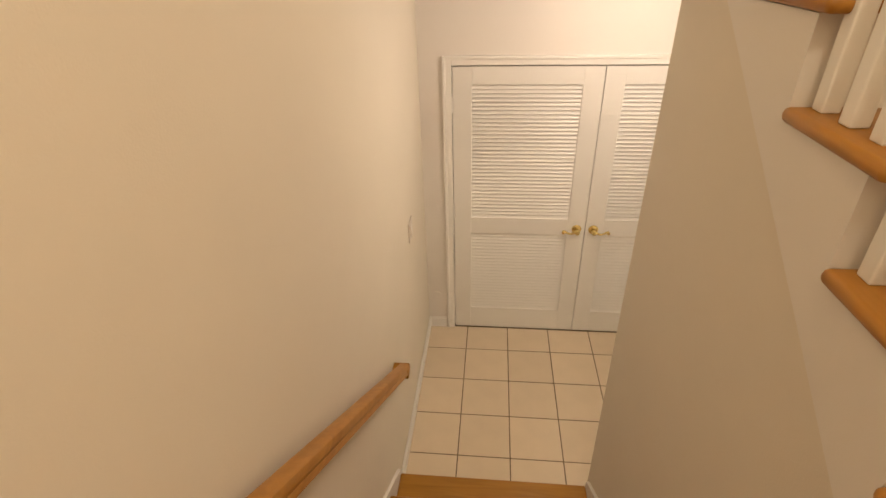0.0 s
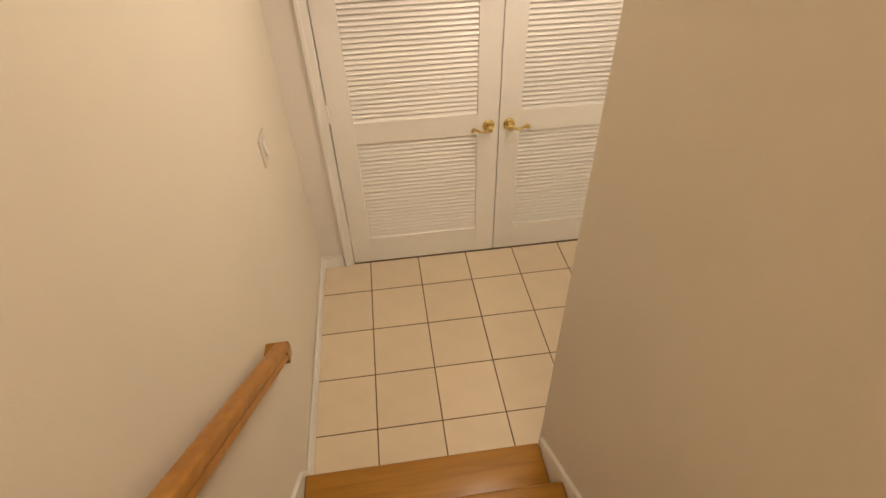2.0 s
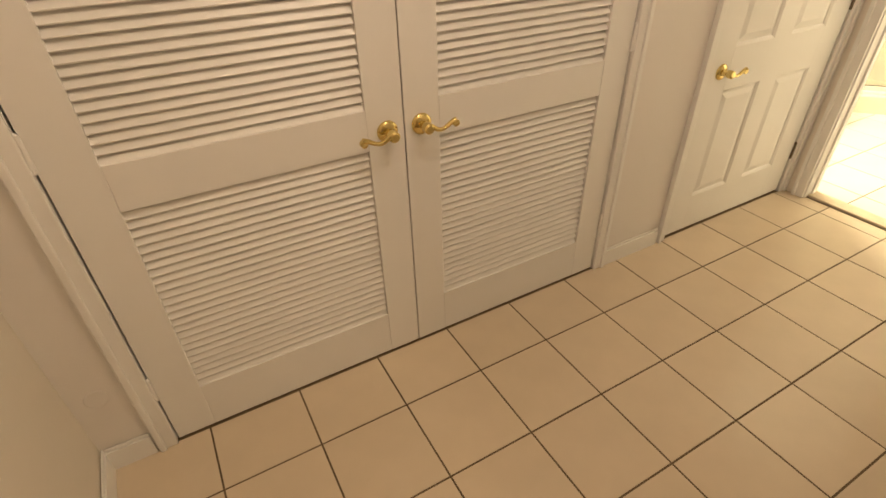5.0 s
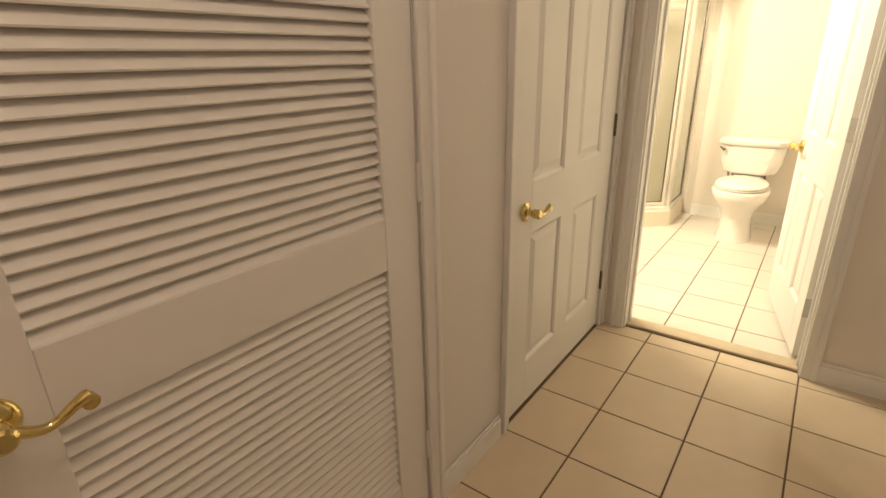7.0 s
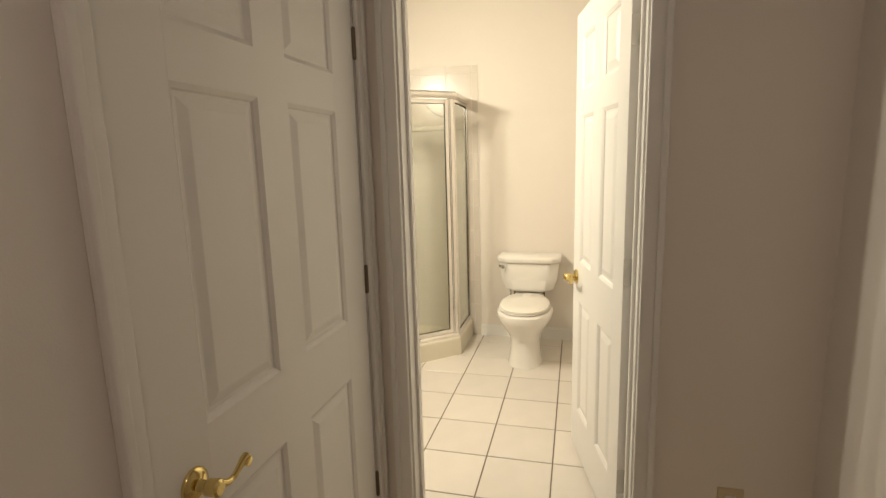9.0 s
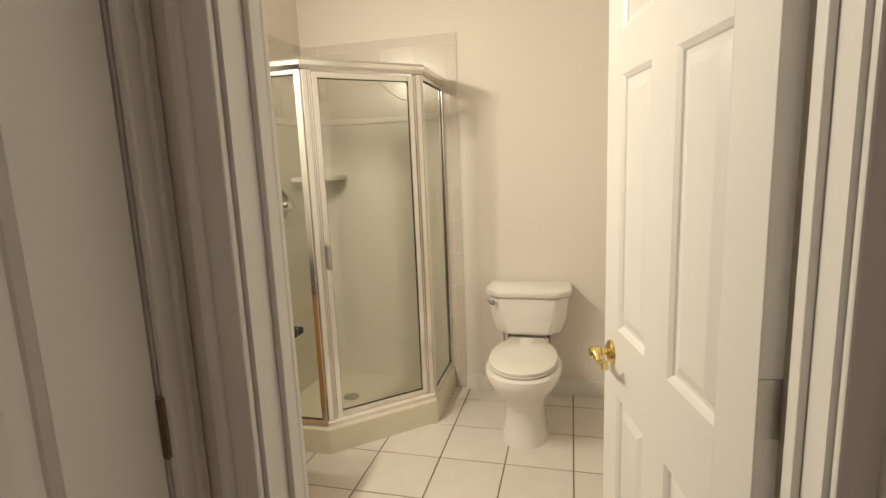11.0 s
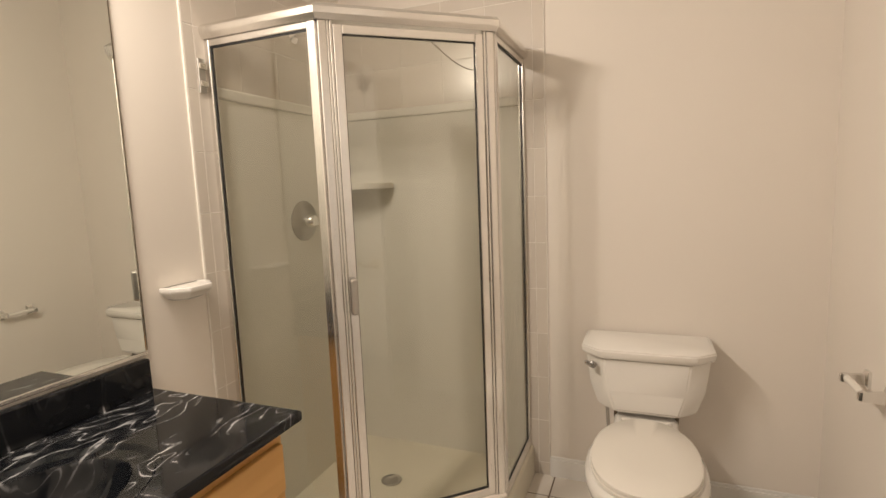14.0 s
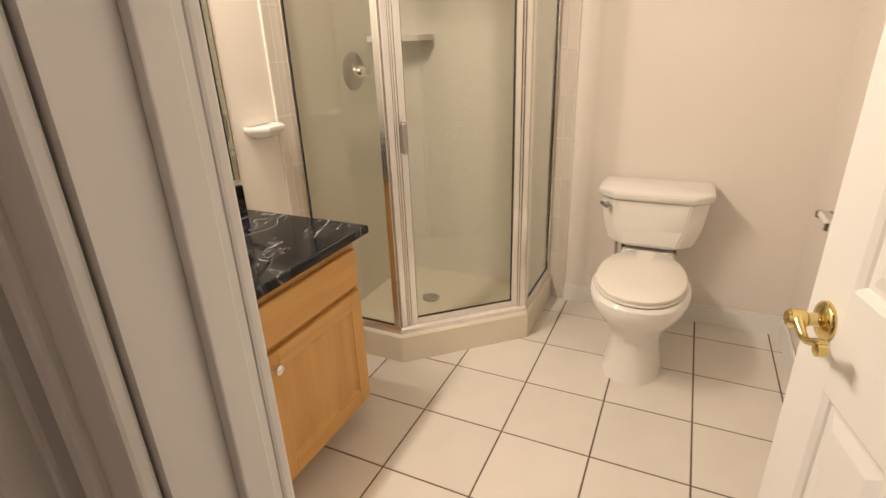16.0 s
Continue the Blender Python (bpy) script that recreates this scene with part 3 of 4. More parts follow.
# ---------------------------------------------------------------- shower
SA, SB = (4.560, 3.83), (4.95, 3.40)      # glass corners
CURB, SHT = 0.135, 1.87


def shower_outline(o):
    """The neo-angle outline moved outwards by o, from the left wall to the far wall."""
    dx, dy = SB[0] - SA[0], SB[1] - SA[1]
    n = math.hypot(dx, dy)
    nx, ny = dy / n, -dx / n
    ax = SA[0] - o
    k = (ax - (SA[0] + nx * o)) / dx
    ay = SA[1] + ny * o + k * dy
    by = SB[1] - o
    k2 = (by - (SA[1] + ny * o)) / dy
    return [(ax, BL), (ax, ay), (SA[0] + nx * o + k2 * dx, by), (BX2, by)]


pan = thing("shower_pan", (5.0, 3.9, 0), "cream acrylic neo-angle shower base with a drain", "shower base")
PAN = (5.0, 3.9, 0)
bm = bmesh.new()
outer0, outer1, inner1, inner0 = shower_outline(0.026), shower_outline(0.024), shower_outline(-0.035), shower_outline(-0.06)


def strip(bm, lines):
    vs = [[bm.verts.new(p) for p in ln] for ln in lines]
    for a, b in zip(vs, vs[1:]):
        for i in range(len(a) - 1):
            bm.faces.new((a[i], a[i + 1], b[i + 1], b[i]))
    return vs


vs = strip(bm, [[(x, y, 0.0) for x, y in outer0], [(x, y, CURB - 0.012) for x, y in outer1], [(x, y, CURB) for x, y in shower_outline(0.016)],
                [(x, y, CURB) for x, y in inner1], [(x, y, 0.055) for x, y in inner0]])
last = vs[-1]
corner = bm.verts.new((BX2, BL, 0.055))
centre = bm.verts.new((5.06, 3.93, 0.04))
loop = last + [corner]
for i in range(len(loop)):
    bm.faces.new((loop[i], loop[(i + 1) % len(loop)], centre))
part("base", local(bm, PAN), PANM, pan)
part("drain", local(turned([(0.045, 0.044), (0.045, 0.047), (0.04, 0.049), (0.012, 0.046)], (5.06, 3.94, 0)), PAN), STEEL, pan, "round steel drain", True)

sur = thing("shower_surround", (BX2, BL, 0.135), "cream moulded shower wall panels with a ledge", "shower wall")
SUR = (BX2, BL, 0.135)
st_top = 1.64
part("panel", local(box(SA[0] + 0.012, BL - 0.012, 0.05, BX2, BL - 0.001, st_top, 0.003), SUR), ACRYL, sur)
part("panel", local(box(BX2 - 0.012, SB[1] + 0.012, 0.05, BX2 - 0.001, BL - 0.012, st_top, 0.003), SUR), ACRYL, sur)
part("ledge", local(box(SA[0] + 0.012, BL - 0.02, st_top, BX2, BL - 0.001, st_top + 0.04, 0.007), SUR), ACRYL, sur)
part("ledge", local(box(BX2 - 0.02, SB[1] + 0.012, st_top, BX2 - 0.001, BL - 0.02, st_top + 0.04, 0.007), SUR), ACRYL, sur)

shelf = thing("corner_shelf", (BX2 - 0.012, BL - 0.012, 1.33), "cream moulded corner shelf in the shower", "shelf")
pts = [(0, 0)] + [(-0.24 * math.cos(a) ** 0.8 if a < 1.57 else 0, -0.24 * math.sin(a) ** 0.8 if a > 0 else 0) for a in [i * math.pi / 2 / 12 for i in range(13)]]
part("board", prism(pts, 2, -0.012, 0.014), ACRYL, shelf)

valve = thing("shower_valve", (5.0, BL - 0.012, 1.195), "round chrome shower valve with a lever", "shower valve")
part("escutcheon", turned([(0.085, 0.0), (0.085, -0.004), (0.075, -0.012), (0.04, -0.018), (0.03, -0.02)], (0, 0, 0), 1, 36), STEEL, valve, "", True)
part("knob", turned([(0.03, -0.02), (0.026, -0.05), (0.02, -0.058), (0.005, -0.06)], (0, 0, 0), 1, 24), CHROME, valve, "", True)
part("lever", tube([(0, -0.045, 0), (0.025, -0.052, -0.015), (0.055, -0.055, -0.02)], [0.009, 0.007, 0.006]), CHROME, valve, "", True)

head = thing("shower_fixture", (5.02, BL - 0.0075, 1.95), "chrome shower head on a bent wall arm", "shower head")
part("flange", turned([(0.03, 0.0), (0.03, -0.004), (0.02, -0.010), (0.012, -0.012)], (0, 0, 0), 1, 24), CHROME, head, "", True)
part("arm", tube([(0, -0.006, 0), (0, -0.05, 0.004), (0, -0.085, -0.012), (0, -0.11, -0.04)], [0.009] * 4), CHROME, head, "", True)
noz = turned([(0.010, 0.012), (0.014, 0.0), (0.016, -0.015), (0.030, -0.035), (0.032, -0.048), (0.028, -0.052), (0.004, -0.052)], (0, 0, 0), 2, 24)
bmesh.ops.rotate(noz, verts=noz.verts, cent=(0, 0, 0), matrix=Matrix.Rotation(radians(-40), 3, "X"))
bmesh.ops.translate(noz, verts=noz.verts, vec=(0, -0.115, -0.046))
part("nozzle", noz, CHROME, head, "", True)

enc = thing("shower_enclosure", (4.75, 3.62, CURB), "bright metal framed neo-angle shower enclosure with glass panels", "shower enclosure")
ENC = (4.75, 3.62, CURB)


def bar(p, q, z0, z1, d, bev=0.003, inset=0.0):
    """An upright plate of thickness d from p to q."""
    p, q = Vector((*p, 0)), Vector((*q, 0))
    u = (q - p).normalized()
    p, q = p + u * inset, q - u * inset
    bm = box(0, -d / 2, z0, (q - p).length, d / 2, z1, bev)
    bmesh.ops.rotate(bm, verts=bm.verts, cent=(0, 0, 0), matrix=Matrix.Rotation(math.atan2(u.y, u.x), 3, "Z"))
    bmesh.ops.translate(bm, verts=bm.verts, vec=p)
    return local(bm, ENC)


def along(p, q, s0, s1):
    p, q = Vector(p), Vector(q)
    u = (q - p).normalized()
    return tuple(p + u * s0), tuple(p + u * s1)


EL, ER = (SA[0], BL - 0.0015), (BX2 - 0.0015, SB[1])
runs = ((EL, SA), (SA, SB), (SB, ER))
# header with a rounded outer bulge, and the sill, mitred round the corners
for lines, nm in (([(0.020, SHT - 0.045), (0.030, SHT - 0.030), (0.032, SHT - 0.012), (0.022, SHT), (-0.014, SHT), (-0.014, SHT - 0.045)], "header"),
                  ([(0.014, CURB), (0.014, CURB + 0.02), (0.004, CURB + 0.032), (-0.014, CURB + 0.032), (-0.014, CURB)], "sill")):
    bm = bmesh.new()
    cols = [[(x, y, z) for x, y in shower_outline(o)] for o, z in lines]
    cols = [[(min(x, BX2 - 0.002), min(y, BL - 0.002), z) for x, y, z in c] for c in cols]
    strip(bm, cols + [cols[0]])
    bmesh.ops.remove_doubles(bm, verts=bm.verts, dist=1e-5)
    part(nm, local(bm, ENC), ALU, enc, "polished metal " + nm)
for i, (p, q) in enumerate(runs):
    L = (Vector(q) - Vector(p)).length
    z0, z1 = CURB + 0.032, SHT - 0.045
    if i == 1:
        for s0, s1, dd in ((0.0, 0.026, 0.026), (L - 0.026, L, 0.026)):
            part("post", bar(*along(p, q, s0, s1), z0, z1, dd), ALU, enc)
        for s0, s1, dd in ((0.027, 0.034, 0.02), (0.0355, 0.043, 0.024), (L - 0.036, L - 0.028, 0.022)):
            part("post", bar(*along(p, q, s0, s1), z0, z1, dd, 0.002), ALU, enc)
        a0, a1 = 0.045, L - 0.038
        for s0, s1 in ((a0, a0 + 0.028), (a1 - 0.028, a1)):
            part("door_stile", bar(*along(p, q, s0, s1), z0 + 0.006, z1 - 0.008, 0.02), ALU, enc)
        for e0, e1 in ((z0 + 0.006, z0 + 0.034), (z1 - 0.036, z1 - 0.008)):
            part("door_rail", bar(*along(p, q, a0 + 0.028, a1 - 0.028), e0, e1, 0.02), ALU, enc)
        part("gasket", bar(*along(p, q, a0 + 0.028, a0 + 0.030), z0 + 0.034, z1 - 0.036, 0.008, 0), BLACKR, enc)
        part("gasket", bar(*along(p, q, a1 - 0.030, a1 - 0.028), z0 + 0.034, z1 - 0.036, 0.008, 0), BLACKR, enc)
        part("gasket", bar(*along(p, q, a0 + 0.031, a1 - 0.031), z1 - 0.039, z1 - 0.036, 0.008, 0), BLACKR, enc)
        part("gasket", bar(*along(p, q, a0 + 0.031, a1 - 0.031), z0 + 0.034, z0 + 0.037, 0.008, 0), BLACKR, enc)
        part("pane", bar(*along(p, q, a0 + 0.029, a1 - 0.029), z0 + 0.035, z1 - 0.037, 0.004, 0), GLASS, enc, "glass door pane")
        hp = bar(*along(p, q, a0 + 0.002, a0 + 0.026), 0.92, 1.04, 0.075, 0.008)
        part("pull", hp, STEEL, enc, "chrome pull handle")
    else:
        w0, w1 = (0.024, 0.030) if i == 0 else (0.030, 0.024)
        part("stile", bar(*along(p, q, 0, w0), z0, z1, 0.024), ALU, enc)
        part("stile", bar(*along(p, q, L - w1, L), z0, z1, 0.024), ALU, enc)
        part("rail", bar(*along(p, q, w0, L - w1), z1 - 0.022, z1, 0.022), ALU, enc)
        part("gasket", bar(*along(p, q, w0, w0 + 0.003), z0, z1 - 0.022, 0.008, 0), BLACKR, enc)
        part("gasket", bar(*along(p, q, L - w1 - 0.003, L - w1), z0, z1 - 0.022, 0.008, 0), BLACKR, enc)
        part("gasket", bar(*along(p, q, w0 + 0.004, L - w1 - 0.004), z1 - 0.026, z1 - 0.022, 0.008, 0), BLACKR, enc)
        part("gasket", bar(*along(p, q, w0 + 0.004, L - w1 - 0.004), z0, z0 + 0.004, 0.008, 0), BLACKR, enc)
        part("pane", bar(*along(p, q, w0 + 0.002, L - w1 - 0.002), z0 + 0.002, z1 - 0.024, 0.004, 0), GLASS, enc, "fixed glass pane")
for ob in enc.children:
    if ob.name.startswith("pane"):
        ob.visible_shadow = False

# beaded chain across the upper corner of the glass door, and the beaded seal down its hinge side
P0, P1 = Vector((*SA, 0)), Vector((*SB, 0))
DU = (P1 - P0).normalized()
DL = (P1 - P0).length
DN = Vector((DU.y, -DU.x, 0))
bm = bmesh.new()
for i in range(30):
    u = i / 29
    c = P0 + DU * (DL - 0.215 + 0.145 * u) - DN * 0.008
    turned([(0.001, -0.0026), (0.0026, 0.0), (0.001, 0.0026)], (c.x, c.y, SHT - 0.083 - 0.085 * math.sin(u * 1.45)), 2, 6, bm)
part("chain", local(bm, ENC), DARKM, enc, "dark bead chain behind the glass")
bm = bmesh.new()
for i in range(64):
    c = P0 + DU * (DL - 0.037) - DN * (-0.011)
    z = 0.98 + 0.0085 * i
    turned([(0.001, z - 0.003), (0.0028, z), (0.001, z + 0.003)], (c.x, c.y, 0), 2, 6, bm)
part("beaded_seal", local(bm, ENC), DARKM, enc, "dark beaded seal beside the door")
soap = thing("soap_dish", (4.37, BL, 1.035), "white ceramic soap dish on the wall", "soap dish")
DISH = ((0.078, 0.0), (0.078, -0.040), (0.040, -0.088), (-0.040, -0.088), (-0.078, -0.040), (-0.078, 0.0))
loops = [[(x * f, y * f, z) for x, y in DISH] for f, z in ((0.50, -0.034), (0.72, -0.026), (0.97, -0.006), (1.0, 0.0), (1.0, 0.008), (0.97, 0.011), (0.82, 0.011), (0.78, 0.009), (0.4, 0.009))]
part("bowl", rings(loops), PORC, soap)

clip = thing("wall_clip", (4.522, BL - 0.008, 1.705), "brushed metal clip fixed to the tiles", "clip")
part("base", box(-0.014, -0.008, -0.055, 0.014, 0, 0.055, 0.003), STEEL, clip)
for z in (-0.035, 0.02):
    part("grip", box(-0.015, -0.015, z, 0.015, -0.008, z + 0.02, 0.003), CHROME, clip)

# ---------------------------------------------------------------- vanity
VX0, VX1, VY0 = BX1 + 0.03, 4.20, 3.775
CT = 0.758
van = thing("vanity_cabinet", ((VX0 + VX1) / 2, 4.0, 0), "honey maple vanity cabinet with two doors and round knobs", "cabinet")
VAN = ((VX0 + VX1) / 2, 4.0, 0)
part("face_frame", local(box(VX0, VY0 + 0.002, 0.085, VX1, VY0 + 0.02, CT - 0.031, 0.001), VAN), MAPLE_Z, van)
for x0, x1 in ((VX0, VX0 + 0.016), (VX1 - 0.016, VX1)):
    part("side_panel", local(box(x0, VY0 + 0.0205, 0.085, x1, BL - 0.002, CT - 0.031), VAN), MAPLE_Z, van)
part("bottom_panel", local(box(VX0 + 0.0165, VY0 + 0.0205, 0.085, VX1 - 0.0165, BL - 0.002, 0.1), VAN), MAPLE_X, van)
part("toe_kick", local(box(VX0 + 0.01, VY0 + 0.07, 0.0, VX1 - 0.01, BL - 0.01, 0.0845), VAN), MAPLE_X, van)
doors = ((3.245, 3.672), (3.722, 4.185))
for i, (a, b) in enumerate(doors):
    dr = part("drawer_front", local(box(a, VY0 - 0.018, 0.562, b, VY0 + 0.001, 0.690, 0.006), VAN), MAPLE_X, van, "maple drawer front")
    z0, z1, fw = 0.098, 0.540, 0.058
    leaf = new("door")
    leaf.parent = van
    leaf.empty_display_size = 0.05
    tagged(leaf, "maple frame and panel door")
    for u in (a, b - fw):
        part("door_stile", local(box(u, VY0 - 0.018, z0, u + fw, VY0 + 0.001, z1, 0.004), VAN), MAPLE_Z, leaf)
    for z in (z0, z1 - fw):
        part("door_rail", local(box(a + fw - 0.001, VY0 - 0.0175, z, b - fw + 0.001, VY0 + 0.001, z + fw, 0.003), VAN), MAPLE_X, leaf)
    pn = rings([[(a + fw - 0.001 + s, VY0 - d, z0 + fw - 0.001 + s), (b - fw + 0.001 - s, VY0 - d, z0 + fw - 0.001 + s), (b - fw + 0.001 - s, VY0 - d, z1 - fw + 0.001 - s), (a + fw - 0.001 + s, VY0 - d, z1 - fw + 0.001 - s)]
                for s, d in ((0, 0.0), (0, 0.013), (0.010, 0.006), (0.02, 0.005))])
    part("panel", local(pn, VAN), MAPLE_Z, leaf)
    kx = (b - 0.03) if i == 0 else (a + 0.03)
    part("knob", local(turned([(0.007, -0.0), (0.006, -0.012), (0.012, -0.018), (0.0155, -0.023), (0.0155, -0.028), (0.011, -0.032), (0.003, -0.034)], (kx, VY0 - 0.018, 0.503), 1, 22), VAN), ALU, leaf, "brushed nickel knob", True)

top = thing("countertop", (3.72, 4.0, CT), "black cultured marble top with white swirls and an integral oval basin", "countertop")
CX0, CX1, CY0, CY1 = BX1 + 0.003, 4.232, 3.74, BL - 0.001
SX, SY, SRX, SRY = 3.69, 3.975, 0.225, 0.150
nx, ny = 210, 112
bm = bmesh.new()


def top_z(x, y):
    r = math.hypot((x - SX) / SRX, (y - SY) / SRY)
    r2 = math.hypot((x - SX) / (SRX + 0.055), (y - SY) / (SRY + 0.05))
    z = 0.0
    if r2 < 1:
        z -= 0.006 * min(1.0, (1 - r2) / 0.05)
    if r < 1:
        z -= 0.125 * (1 - r ** 2.6) ** 0.75
    return z


grid = [[bm.verts.new((CX0 + (CX1 - CX0) * i / nx, CY0 + (CY1 - CY0) * j / ny, CT + top_z(CX0 + (CX1 - CX0) * i / nx, CY0 + (CY1 - CY0) * j / ny))) for i in range(nx + 1)] for j in range(ny + 1)]
for j in range(ny):
    for i in range(nx):
        bm.faces.new((grid[j][i], grid[j][i + 1], grid[j + 1][i + 1], grid[j + 1][i]))
row = [(v, 0, -1) for v in grid[0][:nx]] + [(grid[0][nx], 1, -1)] + [(grid[j][nx], 1, 0) for j in range(1, ny + 1)]
prev = [v for v, dx, dy in row]
for o, dz in ((0.003, -0.002), (0.005, -0.006), (0.005, -0.026), (0.001, -0.030), (-0.02, -0.030)):
    cur = [bm.verts.new((v.co.x + dx * o, v.co.y + dy * o, CT + dz)) for v, dx, dy in row]
    for i in range(len(row) - 1):
        bm.faces.new((prev[i], prev[i + 1], cur[i + 1], cur[i]))
    prev = cur
part("slab", local(bm, (3.72, 4.0, CT)), MARBLE, top, "", True)
part("backsplash", local(box(CX0, BL - 0.024, CT - 0.002, CX1 - 0.012, BL - 0.001, CT + 0.098, 0.006), (3.72, 4.0, CT)), MARBLE, top)
part("drain", local(turned([(0.022, CT - 0.128), (0.022, CT - 0.123), (0.017, CT - 0.121), (0.004, CT - 0.122)], (SX, SY, 0)), (3.72, 4.0, CT)), CHROME, top, "chrome drain", True)

fc = thing("faucet", (3.69, 4.175, CT), "chrome basin faucet with lever handle", "faucet")
part("base", box(-0.075, -0.026, -0.004, 0.075, 0.026, 0.018, 0.01, segs=3), CHROME, fc, "", True)
part("column", turned([(0.024, 0.015), (0.022, 0.05), (0.020, 0.07), (0.012, 0.075)]), CHROME, fc, "", True)
part("spout", tube([(0, 0, 0.03), (0, -0.04, 0.045), (0, -0.085, 0.05), (0, -0.115, 0.038)], [0.016, 0.014, 0.012, 0.011], 16), CHROME, fc, "", True)
part("handle", rings([oval(0, 0, 0.018, 0.018, 0.018, 0.072), oval(0, -0.004, 0.026, 0.026, 0.028, 0.084), oval(0, -0.01, 0.028, 0.028, 0.038, 0.100), oval(0, -0.012, 0.022, 0.022, 0.032, 0.112)]), CHROME, fc, "", True)

mir = thing("wall_mirror", (3.72, BL, 0.87), "large frameless wall mirror with a metal channel", "mirror")
part("glass", box(BX1 + 0.02 - 3.72, -0.007, 0.006, 4.225 - 3.72, -0.002, 1.055), MIRROR, mir)
part("channel", box(BX1 + 0.02 - 3.72, -0.011, -0.006, 4.225 - 3.72, -0.0015, 0.0055, 0.002), ALU, mir, "metal bottom channel")
part("edge", box(4.2255 - 3.72, -0.0075, 0.006, 4.2285 - 3.72, -0.0015, 1.055), DARKM, mir, "dark mirror edge")

vl = thing("vanity_light", (3.70, BL, 2.12), "chrome bar with three lit globe bulbs", "wall lamp")
part("bar", box(-0.38, -0.03, -0.05, 0.38, -0.001, 0.05, 0.006), CHROME, vl)
for u in (-0.25, 0.0, 0.25):
    bulb = part("bulb", turned([(0.012, -0.03), (0.02, -0.045), (0.045, -0.09), (0.05, -0.14), (0.04, -0.178), (0.01, -0.19)], (u, 0, 0), 1, 20), BULB, vl, "", True)
    bulb.visible_shadow = False

# ---------------------------------------------------------------- toilet
TY = 2.905
wc = thing("toilet", (5.0, TY, 0), "white porcelain two-piece toilet with the lid closed", "toilet")
# pedestal and bowl: centre x, front, back, half width, z
body = [(4.93, 0.195, 0.26, 0.118, 0.0), (4.93, 0.19, 0.26, 0.114, 0.02), (4.94, 0.175, 0.25, 0.102, 0.10), (4.945, 0.17, 0.25, 0.103, 0.17), (4.94, 0.20, 0.25, 0.122, 0.225),
        (4.92, 0.235, 0.25, 0.152, 0.28), (4.905, 0.258, 0.24, 0.180, 0.33), (4.90, 0.264, 0.23, 0.189, 0.365), (4.90, 0.262, 0.23, 0.187, 0.384), (4.90, 0.250, 0.22, 0.176, 0.396)]
part("bowl", rings([oval(c - 5.0, 0, f, b, h, z) for c, f, b, h, z in body]), PORC, wc, "", True)
part("deck", box(5.06 - 5.0, -0.115, 0.30, 5.36 - 5.0, 0.115, 0.405, 0.02, segs=3), PORC, wc, "", True)
seat = [(0.228, 0.262, 0.160, 0.398), (0.238, 0.268, 0.170, 0.402), (0.238, 0.268, 0.170, 0.408), (0.232, 0.262, 0.164, 0.411)]
part("seat", rings([oval(-0.115, 0, f, b, h, z, power=2.15) for f, b, h, z in seat]), SEATM, wc, "cream plastic seat ring", True)
lid = [(0.226, 0.262, 0.160, 0.4125), (0.235, 0.268, 0.168, 0.415), (0.235, 0.268, 0.168, 0.424), (0.226, 0.262, 0.160, 0.429), (0.12, 0.12, 0.08, 0.431)]
part("lid", rings([oval(-0.115, 0, f, b, h, z, power=2.15) for f, b, h, z in lid]), SEATM, wc, "cream plastic lid, closed", True)
for u in (-0.07, 0.07):
    part("seat_hinge", box(0.146, u - 0.018, 0.404, 0.166, u + 0.018, 0.4235, 0.005), SEATM, wc)


def tank_loop(half, front, cham, z):
    return [(0.375, -half, z), (0.375, half, z), (front + cham, half, z), (front, half - cham * 1.15, z), (front, -half + cham * 1.15, z), (front + cham, -half, z)]


tk = rings([tank_loop(0.150, 0.192, 0.05, 0.425), tank_loop(0.176, 0.176, 0.055, 0.437), tank_loop(0.205, 0.168, 0.06, 0.52), tank_loop(0.220, 0.162, 0.06, 0.648)])
es = [e for e in tk.edges]
bmesh.ops.bevel(tk, geom=es, offset=0.006, segments=2, affect="EDGES")
part("tank", tk, PORC, wc, "", True)
tl = rings([tank_loop(0.228, 0.150, 0.06, 0.6485), tank_loop(0.233, 0.145, 0.06, 0.655), tank_loop(0.236, 0.142, 0.06, 0.682), tank_loop(0.222, 0.156, 0.058, 0.694)])
bmesh.ops.bevel(tl, geom=list(tl.edges), offset=0.004, segments=2, affect="EDGES")
part("tank_lid", tl, PORC, wc, "", True)
fl = turned([(0.014, 0.0), (0.014, -0.008), (0.009, -0.012), (0.006, -0.014)], (0.17, 0.190, 0.617), 0, 18)
tube([(0.155, 0.190, 0.617), (0.146, 0.196, 0.622), (0.143, 0.206, 0.630), (0.143, 0.216, 0.634)], [0.007, 0.0075, 0.0085, 0.006], 10, fl)
part("flush_lever", fl, CHROME_DARK, wc, "chrome flush lever", True)
for u in (-0.11, 0.11):
    part("tank_bolt", turned([(0.008, 0.385), (0.008, 0.414)], (0.24, u, 0), 2, 10), DARKM, wc)
part("supply_hose", tube([(0.26, 0.145, 0.43), (0.27, 0.14, 0.33), (0.32, 0.13, 0.2), (0.388, 0.13, 0.17)], [0.007] * 4), STEEL, wc, "braided supply hose", True)

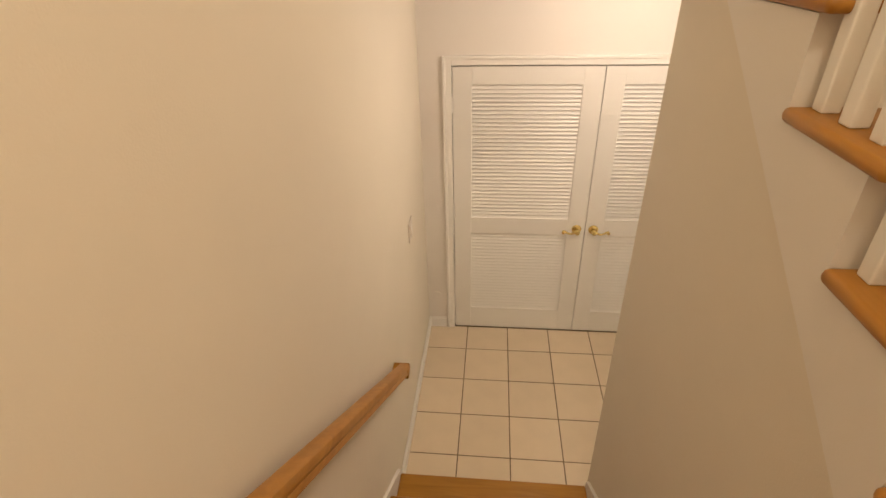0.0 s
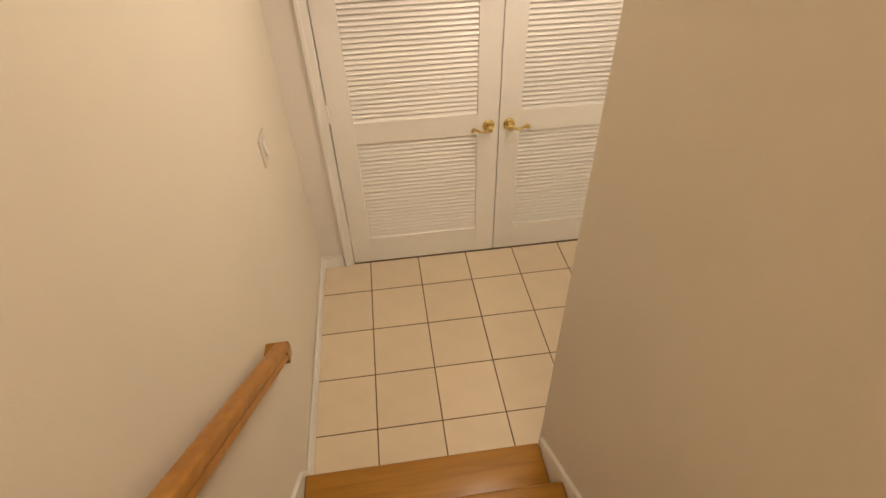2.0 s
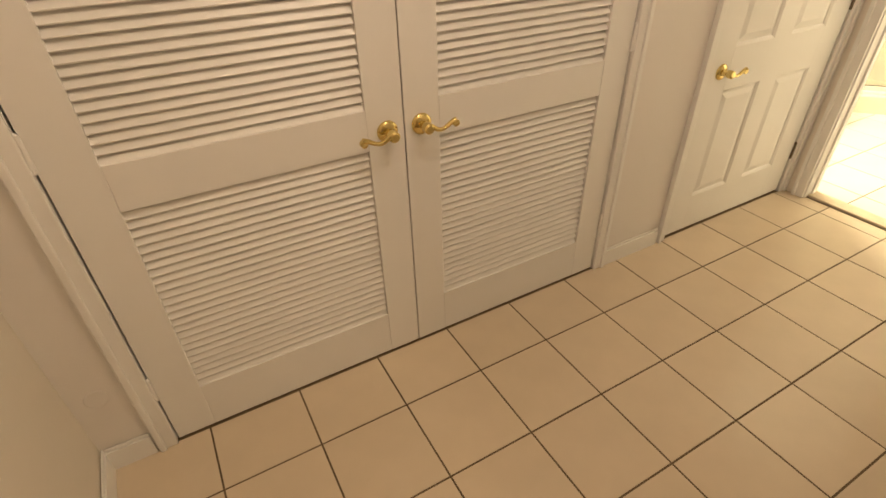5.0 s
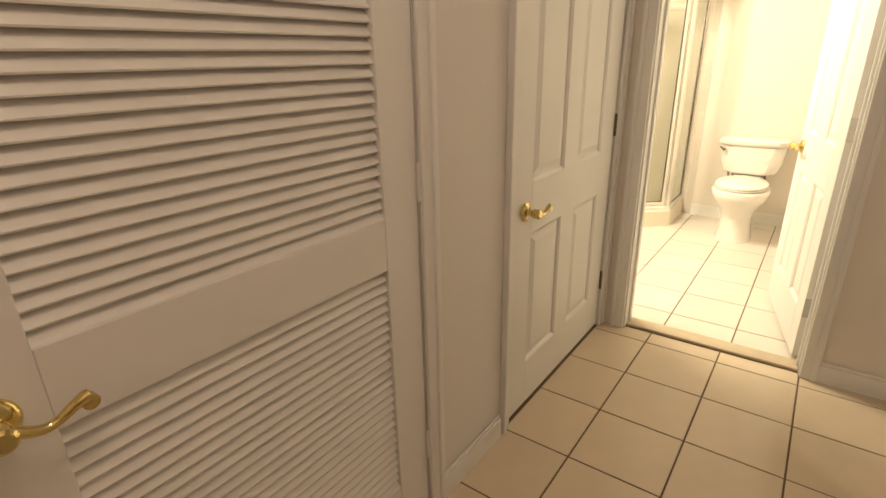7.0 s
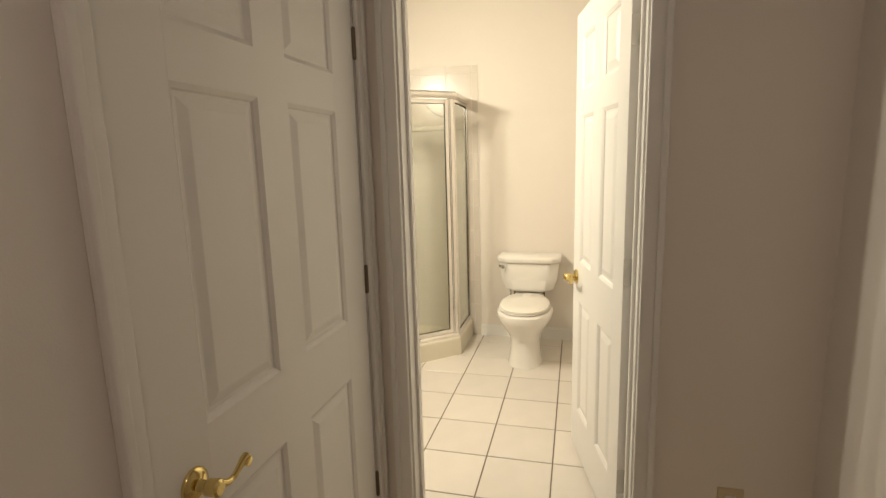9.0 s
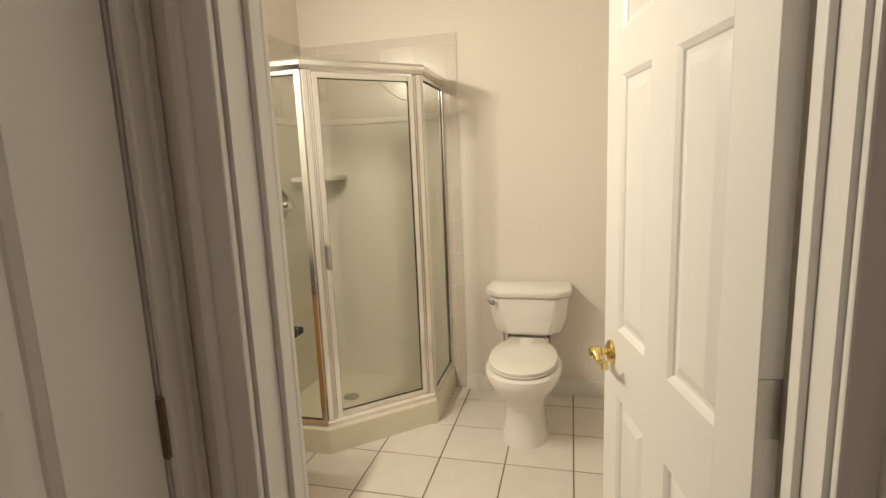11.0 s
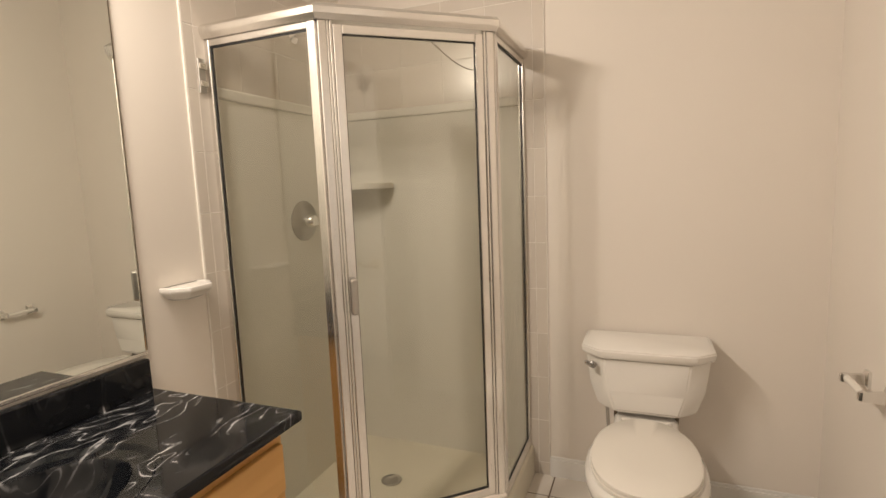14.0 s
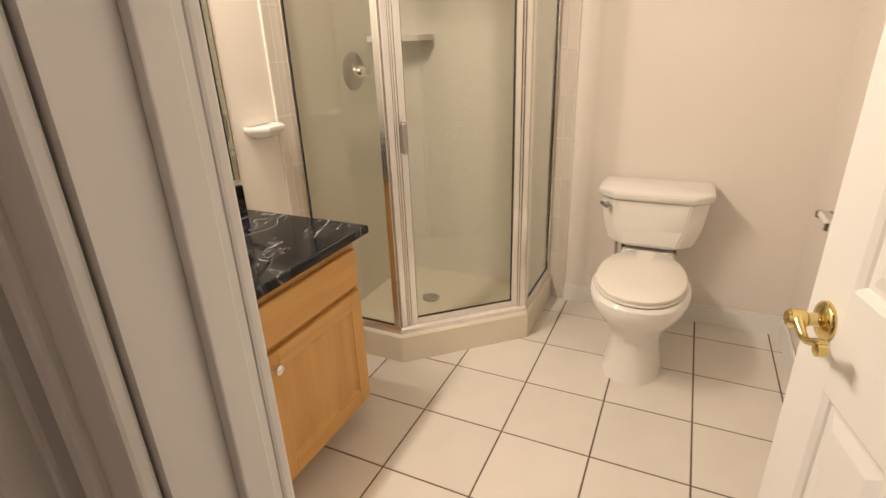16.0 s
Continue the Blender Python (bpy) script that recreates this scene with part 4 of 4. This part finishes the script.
tp = thing("paper_holder", (4.93, BR, 0.705), "chrome toilet paper holder without a roll", "paper holder")
for u in (-0.072, 0.072):
    arm = rings([[(u - s, -0.0, -h), (u + s, 0.0, -h), (u + s, 0.0, h), (u - s, 0.0, h)] if d == 0 else [(u - s, d, -h), (u + s, d, -h), (u + s, d, h), (u - s, d, h)]
                 for d, s, h in ((0.0, 0.016, 0.026), (0.008, 0.016, 0.026), (0.014, 0.010, 0.016), (0.045, 0.008, 0.012), (0.06, 0.009, 0.014), (0.072, 0.006, 0.010))])
    part("arm", arm, CHROME, tp, "", True)
part("roller", turned([(0.004, -0.07), (0.010, -0.064), (0.010, 0.064), (0.004, 0.07)], (0, 0.056, 0), 0, 16), WHITEP, tp, "clear plastic roller", True)

# ---------------------------------------------------------------- tiles last
TSIZE = PITCH - 0.006


def tile_mesh(w, d, t=0.008, bev=0.0012):
    bm = rings([[(-w / 2, -d / 2, -t), (w / 2, -d / 2, -t), (w / 2, d / 2, -t), (-w / 2, d / 2, -t)],
                [(-w / 2, -d / 2, -bev), (w / 2, -d / 2, -bev), (w / 2, d / 2, -bev), (-w / 2, d / 2, -bev)],
                [(-w / 2 + bev, -d / 2 + bev, 0), (w / 2 - bev, -d / 2 + bev, 0), (w / 2 - bev, d / 2 - bev, 0), (-w / 2 + bev, d / 2 - bev, 0)]])
    bmesh.ops.recalc_face_normals(bm, faces=bm.faces)
    me = bpy.data.meshes.new("tile")
    bm.to_mesh(me)
    bm.free()
    return me


MESHES = {}


def lay(parent, mat, x0, y0, xa, xb, ya, yb, tag):
    """Square tiles on a grid through (x0, y0), cut at the edges of a rectangle."""
    for i in range(math.floor((xa - x0) / PITCH), math.ceil((xb - x0) / PITCH)):
        for j in range(math.floor((ya - y0) / PITCH), math.ceil((yb - y0) / PITCH)):
            u0, u1 = max(x0 + i * PITCH + 0.003, xa), min(x0 + (i + 1) * PITCH - 0.003, xb)
            v0, v1 = max(y0 + j * PITCH + 0.003, ya), min(y0 + (j + 1) * PITCH - 0.003, yb)
            if u1 - u0 < 0.012 or v1 - v0 < 0.012:
                continue
            key = (tag, round(u1 - u0, 3), round(v1 - v0, 3))
            if key not in MESHES:
                MESHES[key] = tile_mesh(u1 - u0, v1 - v0)
                MESHES[key].materials.append(mat)
            ob = new("tile", MESHES[key])
            ob.location = ((u0 + u1) / 2, (v0 + v1) / 2, random.uniform(-0.0006, 0.0003))
            ob.parent = parent


# hall tiles stop at the doors: bare dark grout paints the gap shade
lay(FLOOR, TILE, -0.13, 3.0, LEFT + 0.004, DOORSILL - 0.022, 1.72, CLOSET - 0.003, "hall")
lay(BFLOOR, BTILE, 4.606, 2.66, BX1 + 0.024, BX2 - 0.003, BR + 0.003, BL - 0.003, "bath")

# glazed wall tiles round the shower
wt_left = structure("tile_wall_left", box(4.462, BL - 0.0064, 0.0, BX2, BL + 0.001, 2.125), WGROUT, "glazed beige wall tiles beside the shower", "wall tiles")
wt_far = structure("tile_wall_far", box(BX2 - 0.0064, 3.302, 0.0, BX2 + 0.001, BL - 0.0064, 2.115), WGROUT, "glazed beige wall tiles behind the shower", "wall tiles")


def wall_tile(parent, axis, u0, u1, z0, z1):
    w, h = u1 - u0 - 0.0022, z1 - z0 - 0.0022
    key = ("w", axis, round(w, 3), round(h, 3))
    if key not in MESHES:
        me = tile_mesh(w, h, 0.006, 0.0012)
        me.transform(Matrix.Rotation(radians(90), 4, "X") if axis == 0 else Matrix.Rotation(radians(-90), 4, "Y") @ Matrix.Rotation(radians(90), 4, "Z"))
        me.materials.append(WTILE)
        MESHES[key] = me
    ob = new("tile", MESHES[key])
    ob.location = ((u0 + u1) / 2, BL - 0.0075, (z0 + z1) / 2) if axis == 0 else (BX2 - 0.0075, (u0 + u1) / 2, (z0 + z1) / 2)
    ob.parent = parent


zs = [0.0, 0.06, 0.26, 0.46, 0.66, 0.86, 1.06, 1.26, 1.46, 1.66, 1.86, 2.06]
for z0, z1 in zip(zs, zs[1:]):
    edge = z1 > 1.7
    wall_tile(wt_left, 0, 4.465, 4.507, z0, min(z1, 2.06) if edge else z1)
    wall_tile(wt_far, 1, 3.305, 3.352, z0, min(z1, 2.06))
    us = [4.507, 4.707, 4.907, 5.107, 5.307, BX2 - 0.01] if z1 > 1.7 else [4.507, 4.56]
    vsx = [3.352, 3.552, 3.752, 3.952, 4.152, BL - 0.012] if z1 > 1.7 else [3.352, 3.40]
    zb = max(z0, 1.66) if z1 > 1.7 else z0
    for a, b in zip(us, us[1:]):
        wall_tile(wt_left, 0, a, b, zb, min(z1, 2.06))
    for a, b in zip(vsx, vsx[1:]):
        wall_tile(wt_far, 1, a, b, zb, min(z1, 2.06))
us = [4.465, 4.507, 4.707, 4.907, 5.107, 5.307, BX2 - 0.01]
for a, b in zip(us, us[1:]):
    wall_tile(wt_left, 0, a, b, 2.06, 2.12)
vsx = [3.305, 3.352, 3.552, 3.752, 3.952, 4.152, BL - 0.012]
for a, b in zip(vsx, vsx[1:]):
    wall_tile(wt_far, 1, a, b, 2.06, 2.112)
